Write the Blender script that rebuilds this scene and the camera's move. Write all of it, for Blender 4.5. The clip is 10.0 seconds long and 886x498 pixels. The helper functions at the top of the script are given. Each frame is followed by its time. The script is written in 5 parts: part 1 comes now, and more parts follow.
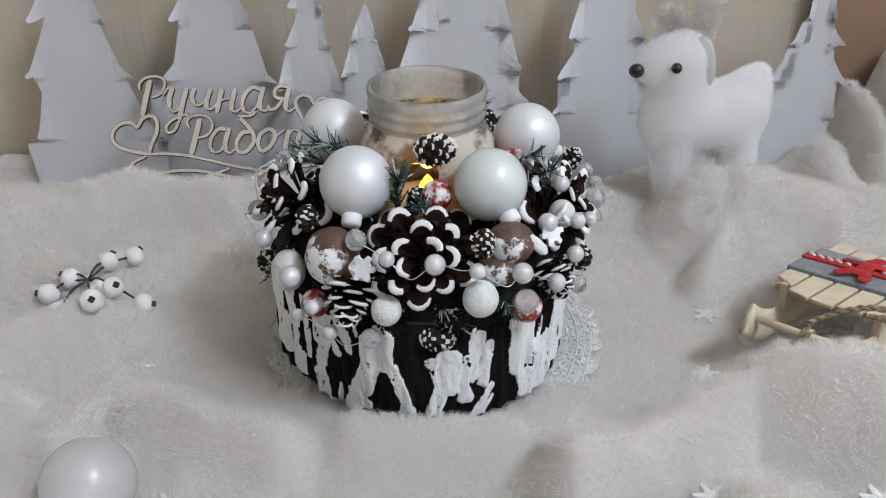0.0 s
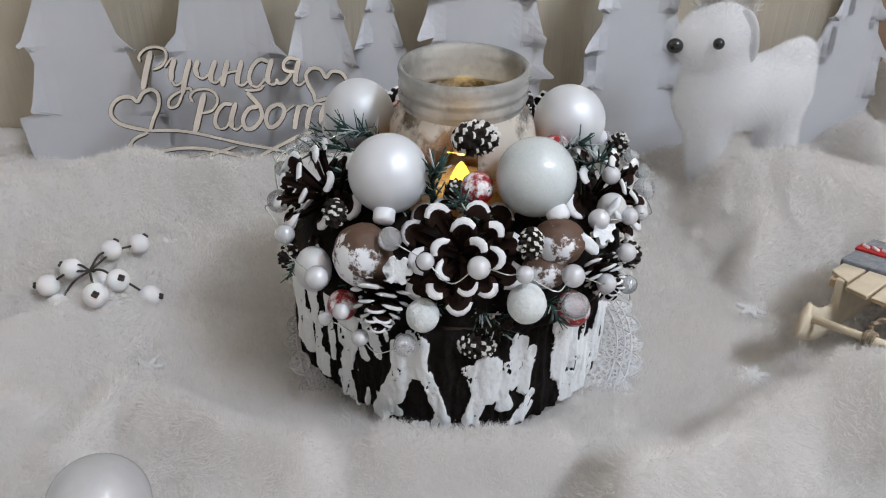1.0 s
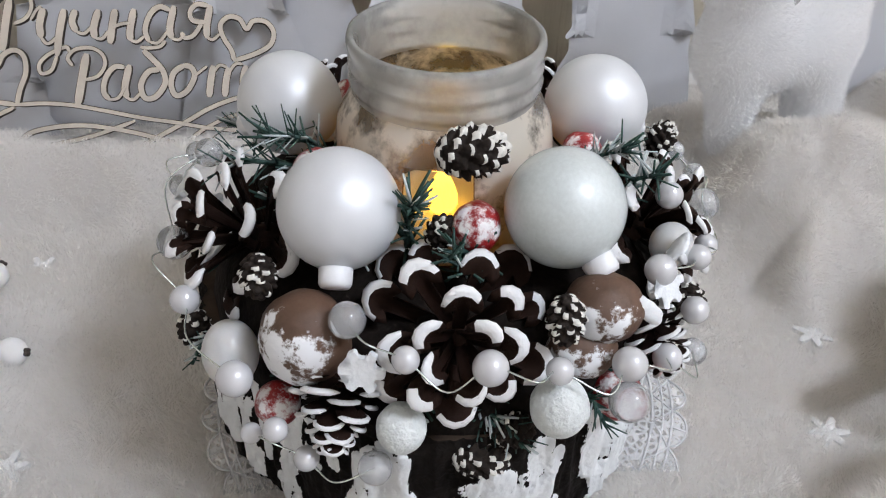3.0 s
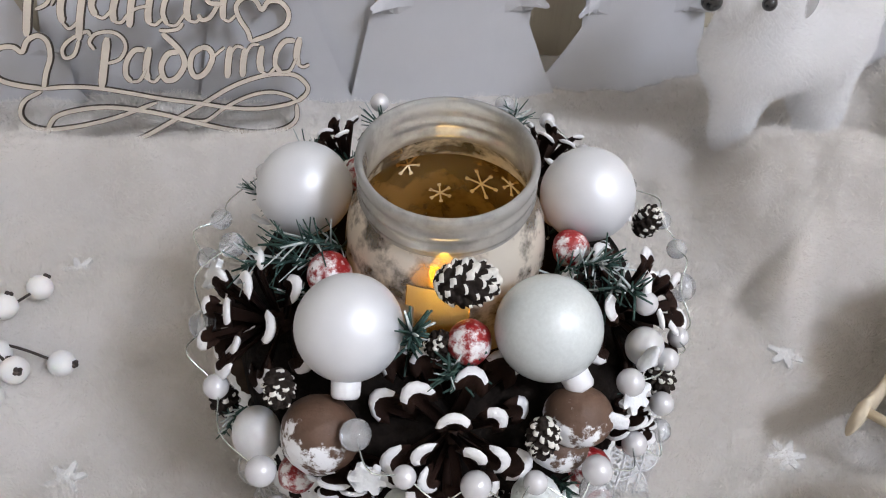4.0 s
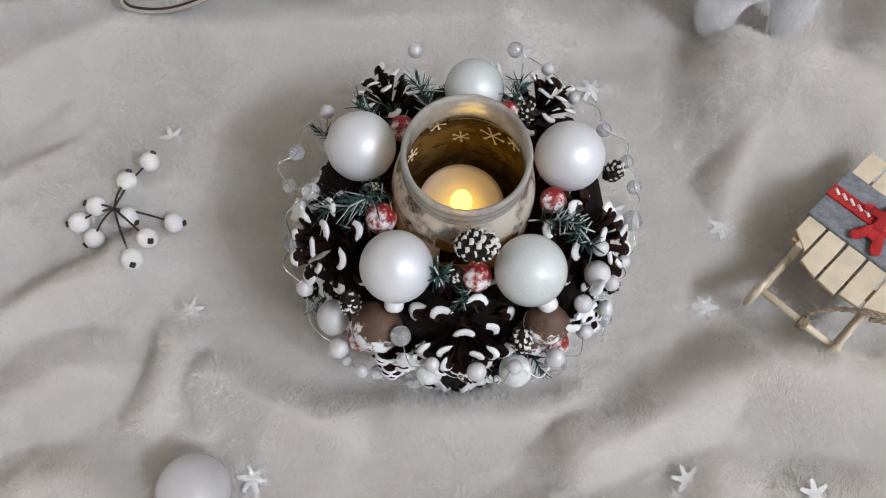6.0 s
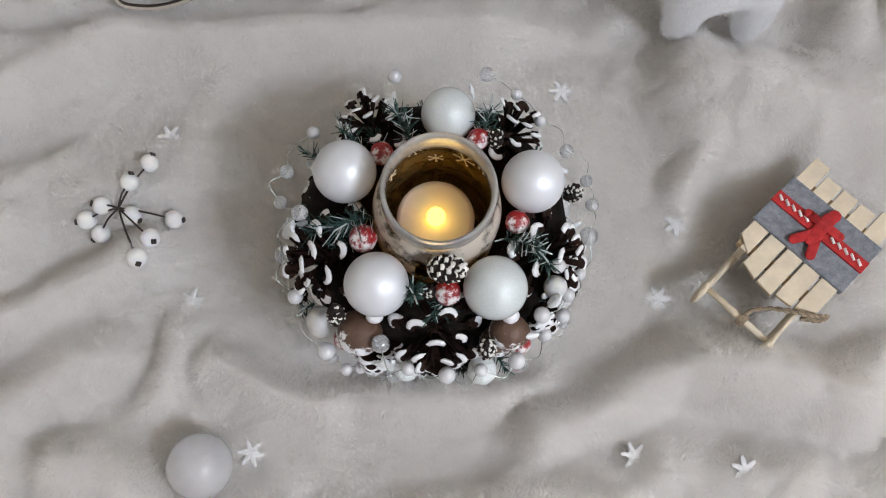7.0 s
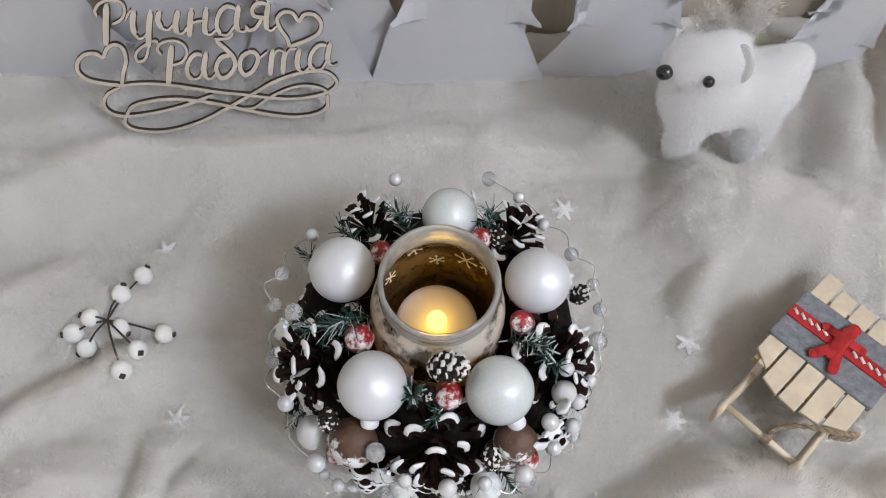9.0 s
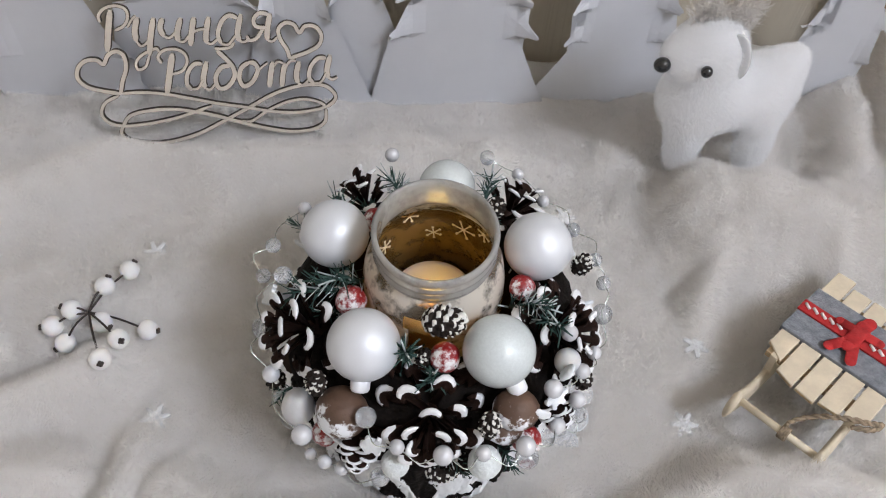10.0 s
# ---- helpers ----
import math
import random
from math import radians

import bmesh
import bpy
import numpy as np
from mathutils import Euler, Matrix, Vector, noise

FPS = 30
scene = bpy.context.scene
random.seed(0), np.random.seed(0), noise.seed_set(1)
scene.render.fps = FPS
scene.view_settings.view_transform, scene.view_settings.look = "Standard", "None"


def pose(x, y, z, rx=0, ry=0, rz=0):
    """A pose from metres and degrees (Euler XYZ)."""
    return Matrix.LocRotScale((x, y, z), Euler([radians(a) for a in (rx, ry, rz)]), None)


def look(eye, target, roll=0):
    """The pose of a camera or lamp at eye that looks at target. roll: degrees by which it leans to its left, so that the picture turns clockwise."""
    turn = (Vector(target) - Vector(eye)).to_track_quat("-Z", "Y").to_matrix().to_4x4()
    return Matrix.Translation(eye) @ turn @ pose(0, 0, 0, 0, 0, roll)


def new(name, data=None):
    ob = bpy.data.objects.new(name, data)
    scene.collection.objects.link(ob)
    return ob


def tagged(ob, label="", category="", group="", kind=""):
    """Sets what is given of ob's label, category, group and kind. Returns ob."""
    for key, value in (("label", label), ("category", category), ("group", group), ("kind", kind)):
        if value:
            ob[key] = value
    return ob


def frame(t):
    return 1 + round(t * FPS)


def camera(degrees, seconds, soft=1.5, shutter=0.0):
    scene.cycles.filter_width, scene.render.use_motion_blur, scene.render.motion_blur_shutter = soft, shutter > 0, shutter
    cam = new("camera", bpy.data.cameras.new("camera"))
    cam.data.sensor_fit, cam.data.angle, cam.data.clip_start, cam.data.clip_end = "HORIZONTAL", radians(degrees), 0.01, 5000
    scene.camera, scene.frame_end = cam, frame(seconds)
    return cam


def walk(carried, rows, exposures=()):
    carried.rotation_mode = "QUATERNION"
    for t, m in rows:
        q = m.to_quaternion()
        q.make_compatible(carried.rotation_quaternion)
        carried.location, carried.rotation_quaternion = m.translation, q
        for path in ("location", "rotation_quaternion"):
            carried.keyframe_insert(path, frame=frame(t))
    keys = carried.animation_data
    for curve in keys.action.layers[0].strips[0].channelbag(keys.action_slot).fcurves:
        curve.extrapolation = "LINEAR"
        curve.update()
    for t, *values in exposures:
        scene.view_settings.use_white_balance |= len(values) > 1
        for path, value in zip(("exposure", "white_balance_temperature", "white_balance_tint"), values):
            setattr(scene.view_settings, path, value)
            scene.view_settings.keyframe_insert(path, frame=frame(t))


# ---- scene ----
cam = camera(56.6, 10.0, soft=1.1)
PATH = [
    (0, (0.007, -0.336, 0.246), (0.007, 1.387, -0.77), 0.1),
    (0.5, (0.002, -0.328, 0.245), (0.008, 1.38, -0.795), 0.1),
    (1, (-0.011, -0.305, 0.242), (0.01, 1.372, -0.847), 0.7),
    (1.5, (-0.025, -0.276, 0.23), (0.032, 1.365, -0.912), 1.3),
    (2, (-0.031, -0.248, 0.22), (0.061, 1.359, -0.966), 1.6),
    (2.5, (-0.029, -0.222, 0.214), (0.081, 1.375, -0.986), 1.5),
    (3, (-0.019, -0.198, 0.214), (0.137, 1.371, -1.016), 1.7),
    (3.2, (-0.015, -0.191, 0.219), (0.133, 1.368, -1.025), 1.7),
    (4.3, (-0.013, -0.164, 0.307), (0.076, 1.001, -1.316), 2.2),
    (4.5, (-0.013, -0.163, 0.321), (0.077, 0.907, -1.367), 2.7),
    (4.7, (-0.015, -0.161, 0.337), (0.088, 0.839, -1.392), 3.1),
    (5, (-0.012, -0.159, 0.359), (0.045, 0.771, -1.41), 1.4),
    (5.2, (-0.011, -0.156, 0.37), (0.011, 0.704, -1.436), 0.0),
    (6.3, (-0.019, -0.128, 0.435), (0.038, 0.468, -1.474), 5.0),
    (6.5, (-0.017, -0.12, 0.448), (0.038, 0.434, -1.473), 5.4),
    (7, (-0.011, -0.105, 0.468), (0.06, 0.342, -1.48), 8.5),
    (7.5, (-0.011, -0.104, 0.484), (0.045, 0.386, -1.454), 5.7),
    (8, (-0.008, -0.11, 0.48), (0.054, 0.467, -1.434), 5.6),
    (8.5, (-0.01, -0.118, 0.461), (0.047, 0.597, -1.405), 4.2),
    (9, (-0.009, -0.133, 0.441), (0.052, 0.718, -1.368), 4.0),
    (9.5, (-0.006, -0.16, 0.418), (0.057, 0.862, -1.3), 3.6),
    (10, (-0.007, -0.187, 0.395), (0.054, 0.923, -1.268), 3.5),
]
LOOKS = [(0, -0.34, 6450, 13), (2.2, -0.30, 6460, 13), (3.0, -0.18, 6520, 14), (4.5, -0.15, 6620, 16), (6.5, -0.30, 6580, 14), (7.5, -0.30, 6580, 14), (10.0, -0.24, 6600, 15)]
walk(cam, [(t, look(eye, target, roll)) for t, eye, target, roll in PATH], LOOKS)

# ---- light: one warm-white room lamp to the front right, the rest is bounce ----
world = bpy.data.worlds.new("world")
scene.world = world
world.use_nodes = True
world.node_tree.nodes["Background"].inputs[0].default_value = (0.80, 0.86, 1.0, 1)
world.node_tree.nodes["Background"].inputs[1].default_value = 0.0

for k in range(5):
    lamp_data = bpy.data.lights.new("chandelier_bulb", "POINT")
    lamp_data.shadow_soft_size, lamp_data.energy = 0.045, 17.6
    lamp_data.color = (0.735, 0.85, 1.0)
    bulb = new("chandelier_bulb", lamp_data)
    a = k * math.tau / 5 + 0.4
    bulb.location = (0.96 + 0.15 * math.cos(a), -0.76 + 0.15 * math.sin(a), 1.58 + 0.02 * math.sin(3 * a))

glow_data = bpy.data.lights.new("candle_glow", "POINT")
glow_data.energy, glow_data.shadow_soft_size, glow_data.color = 0.0042, 0.004, (1.0, 0.66, 0.22)
candle_glow = new("candle_glow", glow_data)
candle_glow.location = (0, 0, 0.094)


# ---- materials ----
def material(name, colour, rough=0.6, metal=0.0, noise=0.0, scale=60.0, bump=0.0, bump_scale=200.0, colour2=None,
             sss=0.0, coat=0.0, sheen=0.0, alpha=1.0, transmission=0.0):
    """Principled surface with two scales of colour variation and fine relief; scale is per metre."""
    m = bpy.data.materials.new(name)
    m.use_nodes = True
    nt = m.node_tree
    b = nt.nodes["Principled BSDF"]
    b.inputs["Base Color"].default_value = (*colour, 1)
    b.inputs["Roughness"].default_value = rough
    b.inputs["Metallic"].default_value = metal
    b.inputs["Coat Weight"].default_value = coat
    b.inputs["Coat Roughness"].default_value = 0.012
    b.inputs["Sheen Weight"].default_value = sheen
    b.inputs["Alpha"].default_value = alpha
    b.inputs["Transmission Weight"].default_value = transmission
    if sss:
        b.inputs["Subsurface Weight"].default_value = sss
        b.inputs["Subsurface Radius"].default_value = (0.004, 0.003, 0.002)
        b.inputs["Subsurface Scale"].default_value = 1.0
    tc = nt.nodes.new("ShaderNodeTexCoord")
    if noise or colour2:
        n1 = nt.nodes.new("ShaderNodeTexNoise")
        n1.inputs["Scale"].default_value = scale
        n1.inputs["Detail"].default_value = 8
        n1.inputs["Roughness"].default_value = 0.65
        nt.links.new(tc.outputs["Object"], n1.inputs["Vector"])
        ramp = nt.nodes.new("ShaderNodeValToRGB")
        c2 = colour2 or tuple(c * (1 - noise) for c in colour)
        ramp.color_ramp.elements[0].position, ramp.color_ramp.elements[1].position = 0.35, 0.65
        ramp.color_ramp.elements[0].color = (*c2, 1)
        ramp.color_ramp.elements[1].color = (*colour, 1)
        nt.links.new(n1.outputs["Fac"], ramp.inputs["Fac"])
        nt.links.new(ramp.outputs["Color"], b.inputs["Base Color"])
    if bump:
        n2 = nt.nodes.new("ShaderNodeTexNoise")
        n2.inputs["Scale"].default_value = bump_scale
        n2.inputs["Detail"].default_value = 5
        nt.links.new(tc.outputs["Object"], n2.inputs["Vector"])
        bp = nt.nodes.new("ShaderNodeBump")
        bp.inputs["Strength"].default_value = bump
        bp.inputs["Distance"].default_value = 0.001
        nt.links.new(n2.outputs["Fac"], bp.inputs["Height"])
        nt.links.new(bp.outputs["Normal"], b.inputs["Normal"])
    return m


def speckled(name, under, over, threshold, scale, rough=0.6, up=0.0, soft=0.06, direction=(0, 0, 1)):
    """A surface with broken patches of a second colour (snow paste, frost), thicker towards a direction."""
    m = material(name, under, rough, noise=0.35, scale=scale * 0.6, bump=0.4, bump_scale=scale * 3)
    nt = m.node_tree
    b = nt.nodes["Principled BSDF"]
    old = b.inputs["Base Color"].links[0].from_socket
    tc = nt.nodes.new("ShaderNodeTexCoord")
    n = nt.nodes.new("ShaderNodeTexNoise")
    n.inputs["Scale"].default_value, n.inputs["Detail"].default_value, n.inputs["Roughness"].default_value = scale, 9, 0.7
    nt.links.new(tc.outputs["Object"], n.inputs["Vector"])
    geo = nt.nodes.new("ShaderNodeNewGeometry")
    dot = nt.nodes.new("ShaderNodeVectorMath")
    dot.operation = "DOT_PRODUCT"
    dot.inputs[1].default_value = direction
    nt.links.new(geo.outputs["Normal"], dot.inputs[0])
    mad = nt.nodes.new("ShaderNodeMath")
    mad.operation = "MULTIPLY_ADD"
    mad.inputs[1].default_value = up
    nt.links.new(dot.outputs["Value"], mad.inputs[0])
    nt.links.new(n.outputs["Fac"], mad.inputs[2])
    ramp = nt.nodes.new("ShaderNodeValToRGB")
    ramp.color_ramp.elements[0].position, ramp.color_ramp.elements[1].position = threshold, min(1.0, threshold + soft)
    nt.links.new(mad.outputs[0], ramp.inputs["Fac"])
    mix = nt.nodes.new("ShaderNodeMix")
    mix.data_type = "RGBA"
    nt.links.new(ramp.outputs["Color"], mix.inputs[0])
    nt.links.new(old, mix.inputs[6])
    mix.inputs[7].default_value = (*over, 1)
    nt.links.new(mix.outputs[2], b.inputs["Base Color"])
    return m


def fleece(name, colour):
    """Soft pile: diffuse with light passing through the fibres."""
    m = bpy.data.materials.new(name)
    m.use_nodes = True
    nt = m.node_tree
    nt.nodes.remove(nt.nodes["Principled BSDF"])
    out = nt.nodes["Material Output"]
    tc = nt.nodes.new("ShaderNodeTexCoord")
    n = nt.nodes.new("ShaderNodeTexNoise")
    n.inputs["Scale"].default_value, n.inputs["Detail"].default_value = 45, 6
    nt.links.new(tc.outputs["Object"], n.inputs["Vector"])
    ramp = nt.nodes.new("ShaderNodeValToRGB")
    ramp.color_ramp.elements[0].color = (*[c * 0.93 for c in colour], 1)
    ramp.color_ramp.elements[1].color = (*colour, 1)
    nt.links.new(n.outputs["Fac"], ramp.inputs["Fac"])
    d, t = nt.nodes.new("ShaderNodeBsdfDiffuse"), nt.nodes.new("ShaderNodeBsdfTranslucent")
    mix = nt.nodes.new("ShaderNodeMixShader")
    mix.inputs[0].default_value = 0.52
    for s in (d, t):
        nt.links.new(ramp.outputs["Color"], s.inputs["Color"])
    nt.links.new(d.outputs[0], mix.inputs[1])
    nt.links.new(t.outputs[0], mix.inputs[2])
    nt.links.new(mix.outputs[0], out.inputs["Surface"])
    return m


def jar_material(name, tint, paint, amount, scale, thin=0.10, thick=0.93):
    """Clear tinted glass under broken paste, white outside and brown on the inner wall."""
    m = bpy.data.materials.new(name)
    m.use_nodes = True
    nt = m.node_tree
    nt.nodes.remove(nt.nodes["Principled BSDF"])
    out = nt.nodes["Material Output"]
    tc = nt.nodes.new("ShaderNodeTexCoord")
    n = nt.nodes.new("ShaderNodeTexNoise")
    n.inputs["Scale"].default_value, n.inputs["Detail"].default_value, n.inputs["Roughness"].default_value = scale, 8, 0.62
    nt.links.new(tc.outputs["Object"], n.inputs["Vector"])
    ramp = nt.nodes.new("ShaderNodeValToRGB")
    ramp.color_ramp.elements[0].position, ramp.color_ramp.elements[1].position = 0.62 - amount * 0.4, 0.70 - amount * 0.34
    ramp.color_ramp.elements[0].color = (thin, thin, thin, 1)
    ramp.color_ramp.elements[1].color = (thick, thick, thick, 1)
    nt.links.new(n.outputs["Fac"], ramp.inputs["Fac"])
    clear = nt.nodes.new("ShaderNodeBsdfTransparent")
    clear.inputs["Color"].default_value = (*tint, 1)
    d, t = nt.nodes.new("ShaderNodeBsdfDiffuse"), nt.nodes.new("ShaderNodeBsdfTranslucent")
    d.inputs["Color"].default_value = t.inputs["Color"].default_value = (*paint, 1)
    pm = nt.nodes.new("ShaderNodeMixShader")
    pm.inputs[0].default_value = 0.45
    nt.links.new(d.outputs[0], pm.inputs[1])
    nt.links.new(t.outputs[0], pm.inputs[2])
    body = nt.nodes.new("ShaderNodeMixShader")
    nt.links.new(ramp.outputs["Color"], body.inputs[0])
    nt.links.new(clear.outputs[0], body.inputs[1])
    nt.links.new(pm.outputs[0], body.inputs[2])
    gloss = nt.nodes.new("ShaderNodeBsdfGlossy")
    gloss.inputs["Roughness"].default_value = 0.06
    fres = nt.nodes.new("ShaderNodeFresnel")
    fres.inputs["IOR"].default_value = 1.6
    top = nt.nodes.new("ShaderNodeMixShader")
    nt.links.new(fres.outputs[0], top.inputs[0])
    nt.links.new(body.outputs[0], top.inputs[1])
    nt.links.new(gloss.outputs[0], top.inputs[2])
    nt.links.new(top.outputs[0], out.inputs["Surface"])
    return m


def bark_material():
    """Dark furrowed bark with thick white paint brushed on the raised plates (attribute 'paint')."""
    m = material("painted_bark", (0.011, 0.008, 0.0065), 0.85, noise=0.5, scale=160, bump=0.7, bump_scale=500)
    nt = m.node_tree
    b = nt.nodes["Principled BSDF"]
    old = b.inputs["Base Color"].links[0].from_socket
    at = nt.nodes.new("ShaderNodeAttribute")
    at.attribute_name = "paint"
    tc = nt.nodes.new("ShaderNodeTexCoord")
    n = nt.nodes.new("ShaderNodeTexNoise")
    n.inputs["Scale"].default_value, n.inputs["Detail"].default_value, n.inputs["Roughness"].default_value = 300, 10, 0.72
    mp = nt.nodes.new("ShaderNodeMapping")
    mp.inputs["Scale"].default_value = (1, 1, 0.3)
    nt.links.new(tc.outputs["Object"], mp.inputs["Vector"])
    nt.links.new(mp.outputs["Vector"], n.inputs["Vector"])
    mad = nt.nodes.new("ShaderNodeMath")
    mad.operation = "MULTIPLY_ADD"
    mad.inputs[1].default_value = 1.4
    nt.links.new(n.outputs["Fac"], mad.inputs[0])
    half = nt.nodes.new("ShaderNodeMath")
    half.operation = "MULTIPLY"
    half.inputs[1].default_value = 0.50
    nt.links.new(at.outputs["Fac"], half.inputs[0])
    nt.links.new(half.outputs[0], mad.inputs[2])
    ramp = nt.nodes.new("ShaderNodeValToRGB")
    ramp.color_ramp.elements[0].position, ramp.color_ramp.elements[1].position = 0.985, 1.025
    nt.links.new(mad.outputs[0], ramp.inputs["Fac"])
    mix = nt.nodes.new("ShaderNodeMix")
    mix.data_type = "RGBA"
    nt.links.new(ramp.outputs["Color"], mix.inputs[0])
    nt.links.new(old, mix.inputs[6])
    mix.inputs[7].default_value = (0.74, 0.755, 0.765, 1)
    nt.links.new(mix.outputs[2], b.inputs["Base Color"])
    return m


def lace_material():
    """White net: fine threads round open cells."""
    m = bpy.data.materials.new("lace_net")
    m.use_nodes = True
    nt = m.node_tree
    b = nt.nodes["Principled BSDF"]
    b.inputs["Base Color"].default_value = (0.80, 0.80, 0.81, 1)
    b.inputs["Roughness"].default_value = 0.6
    tc = nt.nodes.new("ShaderNodeTexCoord")
    vo = nt.nodes.new("ShaderNodeTexVoronoi")
    vo.feature = "DISTANCE_TO_EDGE"
    vo.inputs["Scale"].default_value = 420
    nt.links.new(tc.outputs["Object"], vo.inputs["Vector"])
    ramp = nt.nodes.new("ShaderNodeValToRGB")
    ramp.color_ramp.elements[0].position, ramp.color_ramp.elements[1].position = 0.10, 0.17
    ramp.color_ramp.elements[0].color, ramp.color_ramp.elements[1].color = (0.62, 0.62, 0.62, 1), (0.16, 0.16, 0.16, 1)
    nt.links.new(vo.outputs["Distance"], ramp.inputs["Fac"])
    nt.links.new(ramp.outputs["Color"], b.inputs["Alpha"])
    return m


def wallpaper_material():
    """Cream wallpaper with fine vertical ribs."""
    m = material("wallpaper", (0.53, 0.47, 0.37), 0.8, noise=0.12, scale=9)
    nt = m.node_tree
    b = nt.nodes["Principled BSDF"]
    tc = nt.nodes.new("ShaderNodeTexCoord")
    mp = nt.nodes.new("ShaderNodeMapping")
    mp.inputs["Scale"].default_value = (1, 1, 0.02)
    nt.links.new(tc.outputs["Object"], mp.inputs["Vector"])
    n = nt.nodes.new("ShaderNodeTexNoise")
    n.inputs["Scale"].default_value, n.inputs["Detail"].default_value = 330, 3
    nt.links.new(mp.outputs["Vector"], n.inputs["Vector"])
    bp = nt.nodes.new("ShaderNodeBump")
    bp.inputs["Strength"].default_value, bp.inputs["Distance"].default_value = 0.5, 0.001
    nt.links.new(n.outputs["Fac"], bp.inputs["Height"])
    nt.links.new(bp.outputs["Normal"], b.inputs["Normal"])
    return m


def glowing(name, colour, strength):
    m = bpy.data.materials.new(name)
    m.use_nodes = True
    b = m.node_tree.nodes["Principled BSDF"]
    b.inputs["Base Color"].default_value = (*colour, 1)
    b.inputs["Emission Color"].default_value = (*colour, 1)
    b.inputs["Emission Strength"].default_value = strength
    return m


PLUSH = fleece("white_plush", (0.935, 0.912, 0.885))
TOY_FUR = fleece("toy_fur", (0.985, 0.985, 0.99))
BARK = bark_material()
CUT_WOOD = material("cut_log_top", (0.05, 0.034, 0.024), 0.8, noise=0.5, scale=120, bump=0.4)
MOSS_RING = material("wreath_base", (0.014, 0.010, 0.008), 0.95, noise=0.6, scale=200, bump=0.8, bump_scale=400)
SCALE_BROWN = material("cone_scale", (0.030, 0.0135, 0.009), 0.62, noise=0.55, scale=180, bump=0.35, bump_scale=500)
SCALE_WHITE = speckled("white_cone_paint", (0.05, 0.03, 0.022), (0.76, 0.76, 0.77), 0.33, 6.0, rough=0.5, soft=0.08)
MINI_DARK = material("alder_cone", (0.03, 0.022, 0.018), 0.7, noise=0.5, scale=400, bump=0.5, bump_scale=900)
MINI_WHITE = material("alder_cone_paint", (0.74, 0.72, 0.67), 0.6, noise=0.25, scale=500, bump=0.5, bump_scale=900)
PEARL_MATT = material("matt_pearl_white", (0.68, 0.70, 0.73), 0.44, metal=0.22, noise=0.05, scale=60, coat=0.05)
PEARL_GLOSS = material("iridescent_white", (0.60, 0.65, 0.65), 0.50, metal=0.10, noise=0.10, scale=900, bump=0.03, bump_scale=1500, coat=1.0)
BALL_WHITE = material("milky_white", (0.82, 0.81, 0.82), 0.45, noise=0.08, scale=160, bump=0.04, bump_scale=1200, coat=0.8, transmission=0.55)
CAP_WHITE = material("cap_white", (0.78, 0.78, 0.80), 0.4, noise=0.1, scale=200)
BEAD = material("bead_pearl", (0.58, 0.58, 0.60), 0.30, metal=0.12, noise=0.08, scale=300, coat=1.0)
BEAD_CLEAR = material("clear_bead", (0.80, 0.82, 0.85), 0.10, coat=1.0, transmission=0.75, noise=0.04, scale=300)
WIRE = material("silver_wire", (0.70, 0.77, 0.74), 0.25, metal=0.9, noise=0.1, scale=300)
NUT = speckled("snowy_nut", (0.115, 0.06, 0.036), (0.76, 0.77, 0.79), 0.60, 120, rough=0.6, up=0.30, soft=0.06, direction=(-0.45, -0.55, -0.10))
RED_BERRY = speckled("snowy_red_berry", (0.36, 0.012, 0.014), (0.80, 0.78, 0.78), 0.52, 260, rough=0.35, up=0.14, soft=0.12, direction=(-0.2, -0.5, 0.5))
WHITE_BERRY = material("frosted_white_berry", (0.72, 0.75, 0.74), 0.75, noise=0.14, scale=500, bump=0.7, bump_scale=900)
GREY_BERRY = material("waxy_grey_berry", (0.60, 0.60, 0.60), 0.35, noise=0.12, scale=200, sss=0.3)
NEEDLE = material("pine_needle", (0.022, 0.050, 0.036), 0.6, colour2=(0.06, 0.11, 0.10), scale=220)
NEEDLE_SNOW = material("frosted_needle", (0.55, 0.60, 0.60), 0.7, noise=0.3, scale=300)
SNOW_FLAKE = material("snow_sprig_white", (0.80, 0.82, 0.84), 0.7, noise=0.1, scale=400, bump=0.5, bump_scale=800)
JAR_CLEAR = material("clear_amber_glass", (0.95, 0.80, 0.50), 0.04, transmission=1.0, coat=0.2)
JAR_BODY = jar_material("snow_pasted_glass", (0.92, 0.70, 0.38), (0.90, 0.86, 0.78), 0.42, 65, 0.20, 0.90)
# Inner wall's darker amber-brown puts the candlelit dimness of the inside into its colour.
JAR_INSIDE = jar_material("candlelit_inside_tone", (0.84, 0.58, 0.24), (0.46, 0.29, 0.10), 0.35, 60, 0.30, 0.60)
JAR_NECK = jar_material("frosted_neck", (0.98, 0.96, 0.90), (0.92, 0.92, 0.90), 0.45, 45, 0.34, 0.50)
FELT_FLAKE = material("felt_flake", (0.72, 0.715, 0.71), 0.9, noise=0.1, scale=400, bump=0.5, bump_scale=900, sheen=0.2)
STICKER = material("pale_sticker", (0.80, 0.72, 0.52), 0.6, noise=0.1, scale=300)
WAX = material("cream_plastic", (0.84, 0.77, 0.72), 0.45, noise=0.06, scale=100, sss=0.3)
FLAME = glowing("flame_bulb", (1.0, 0.69, 0.10), 4.6)
LACE_NET = lace_material()
LACE = material("lace", (0.80, 0.80, 0.81), 0.5, noise=0.1, scale=300, alpha=0.7)
PLY = material("laser_cut_plywood", (0.55, 0.48, 0.40), 0.6, noise=0.15, scale=90, bump=0.2, bump_scale=500)
CHAR = material("charred_edge", (0.05, 0.035, 0.025), 0.8, noise=0.3, scale=200)
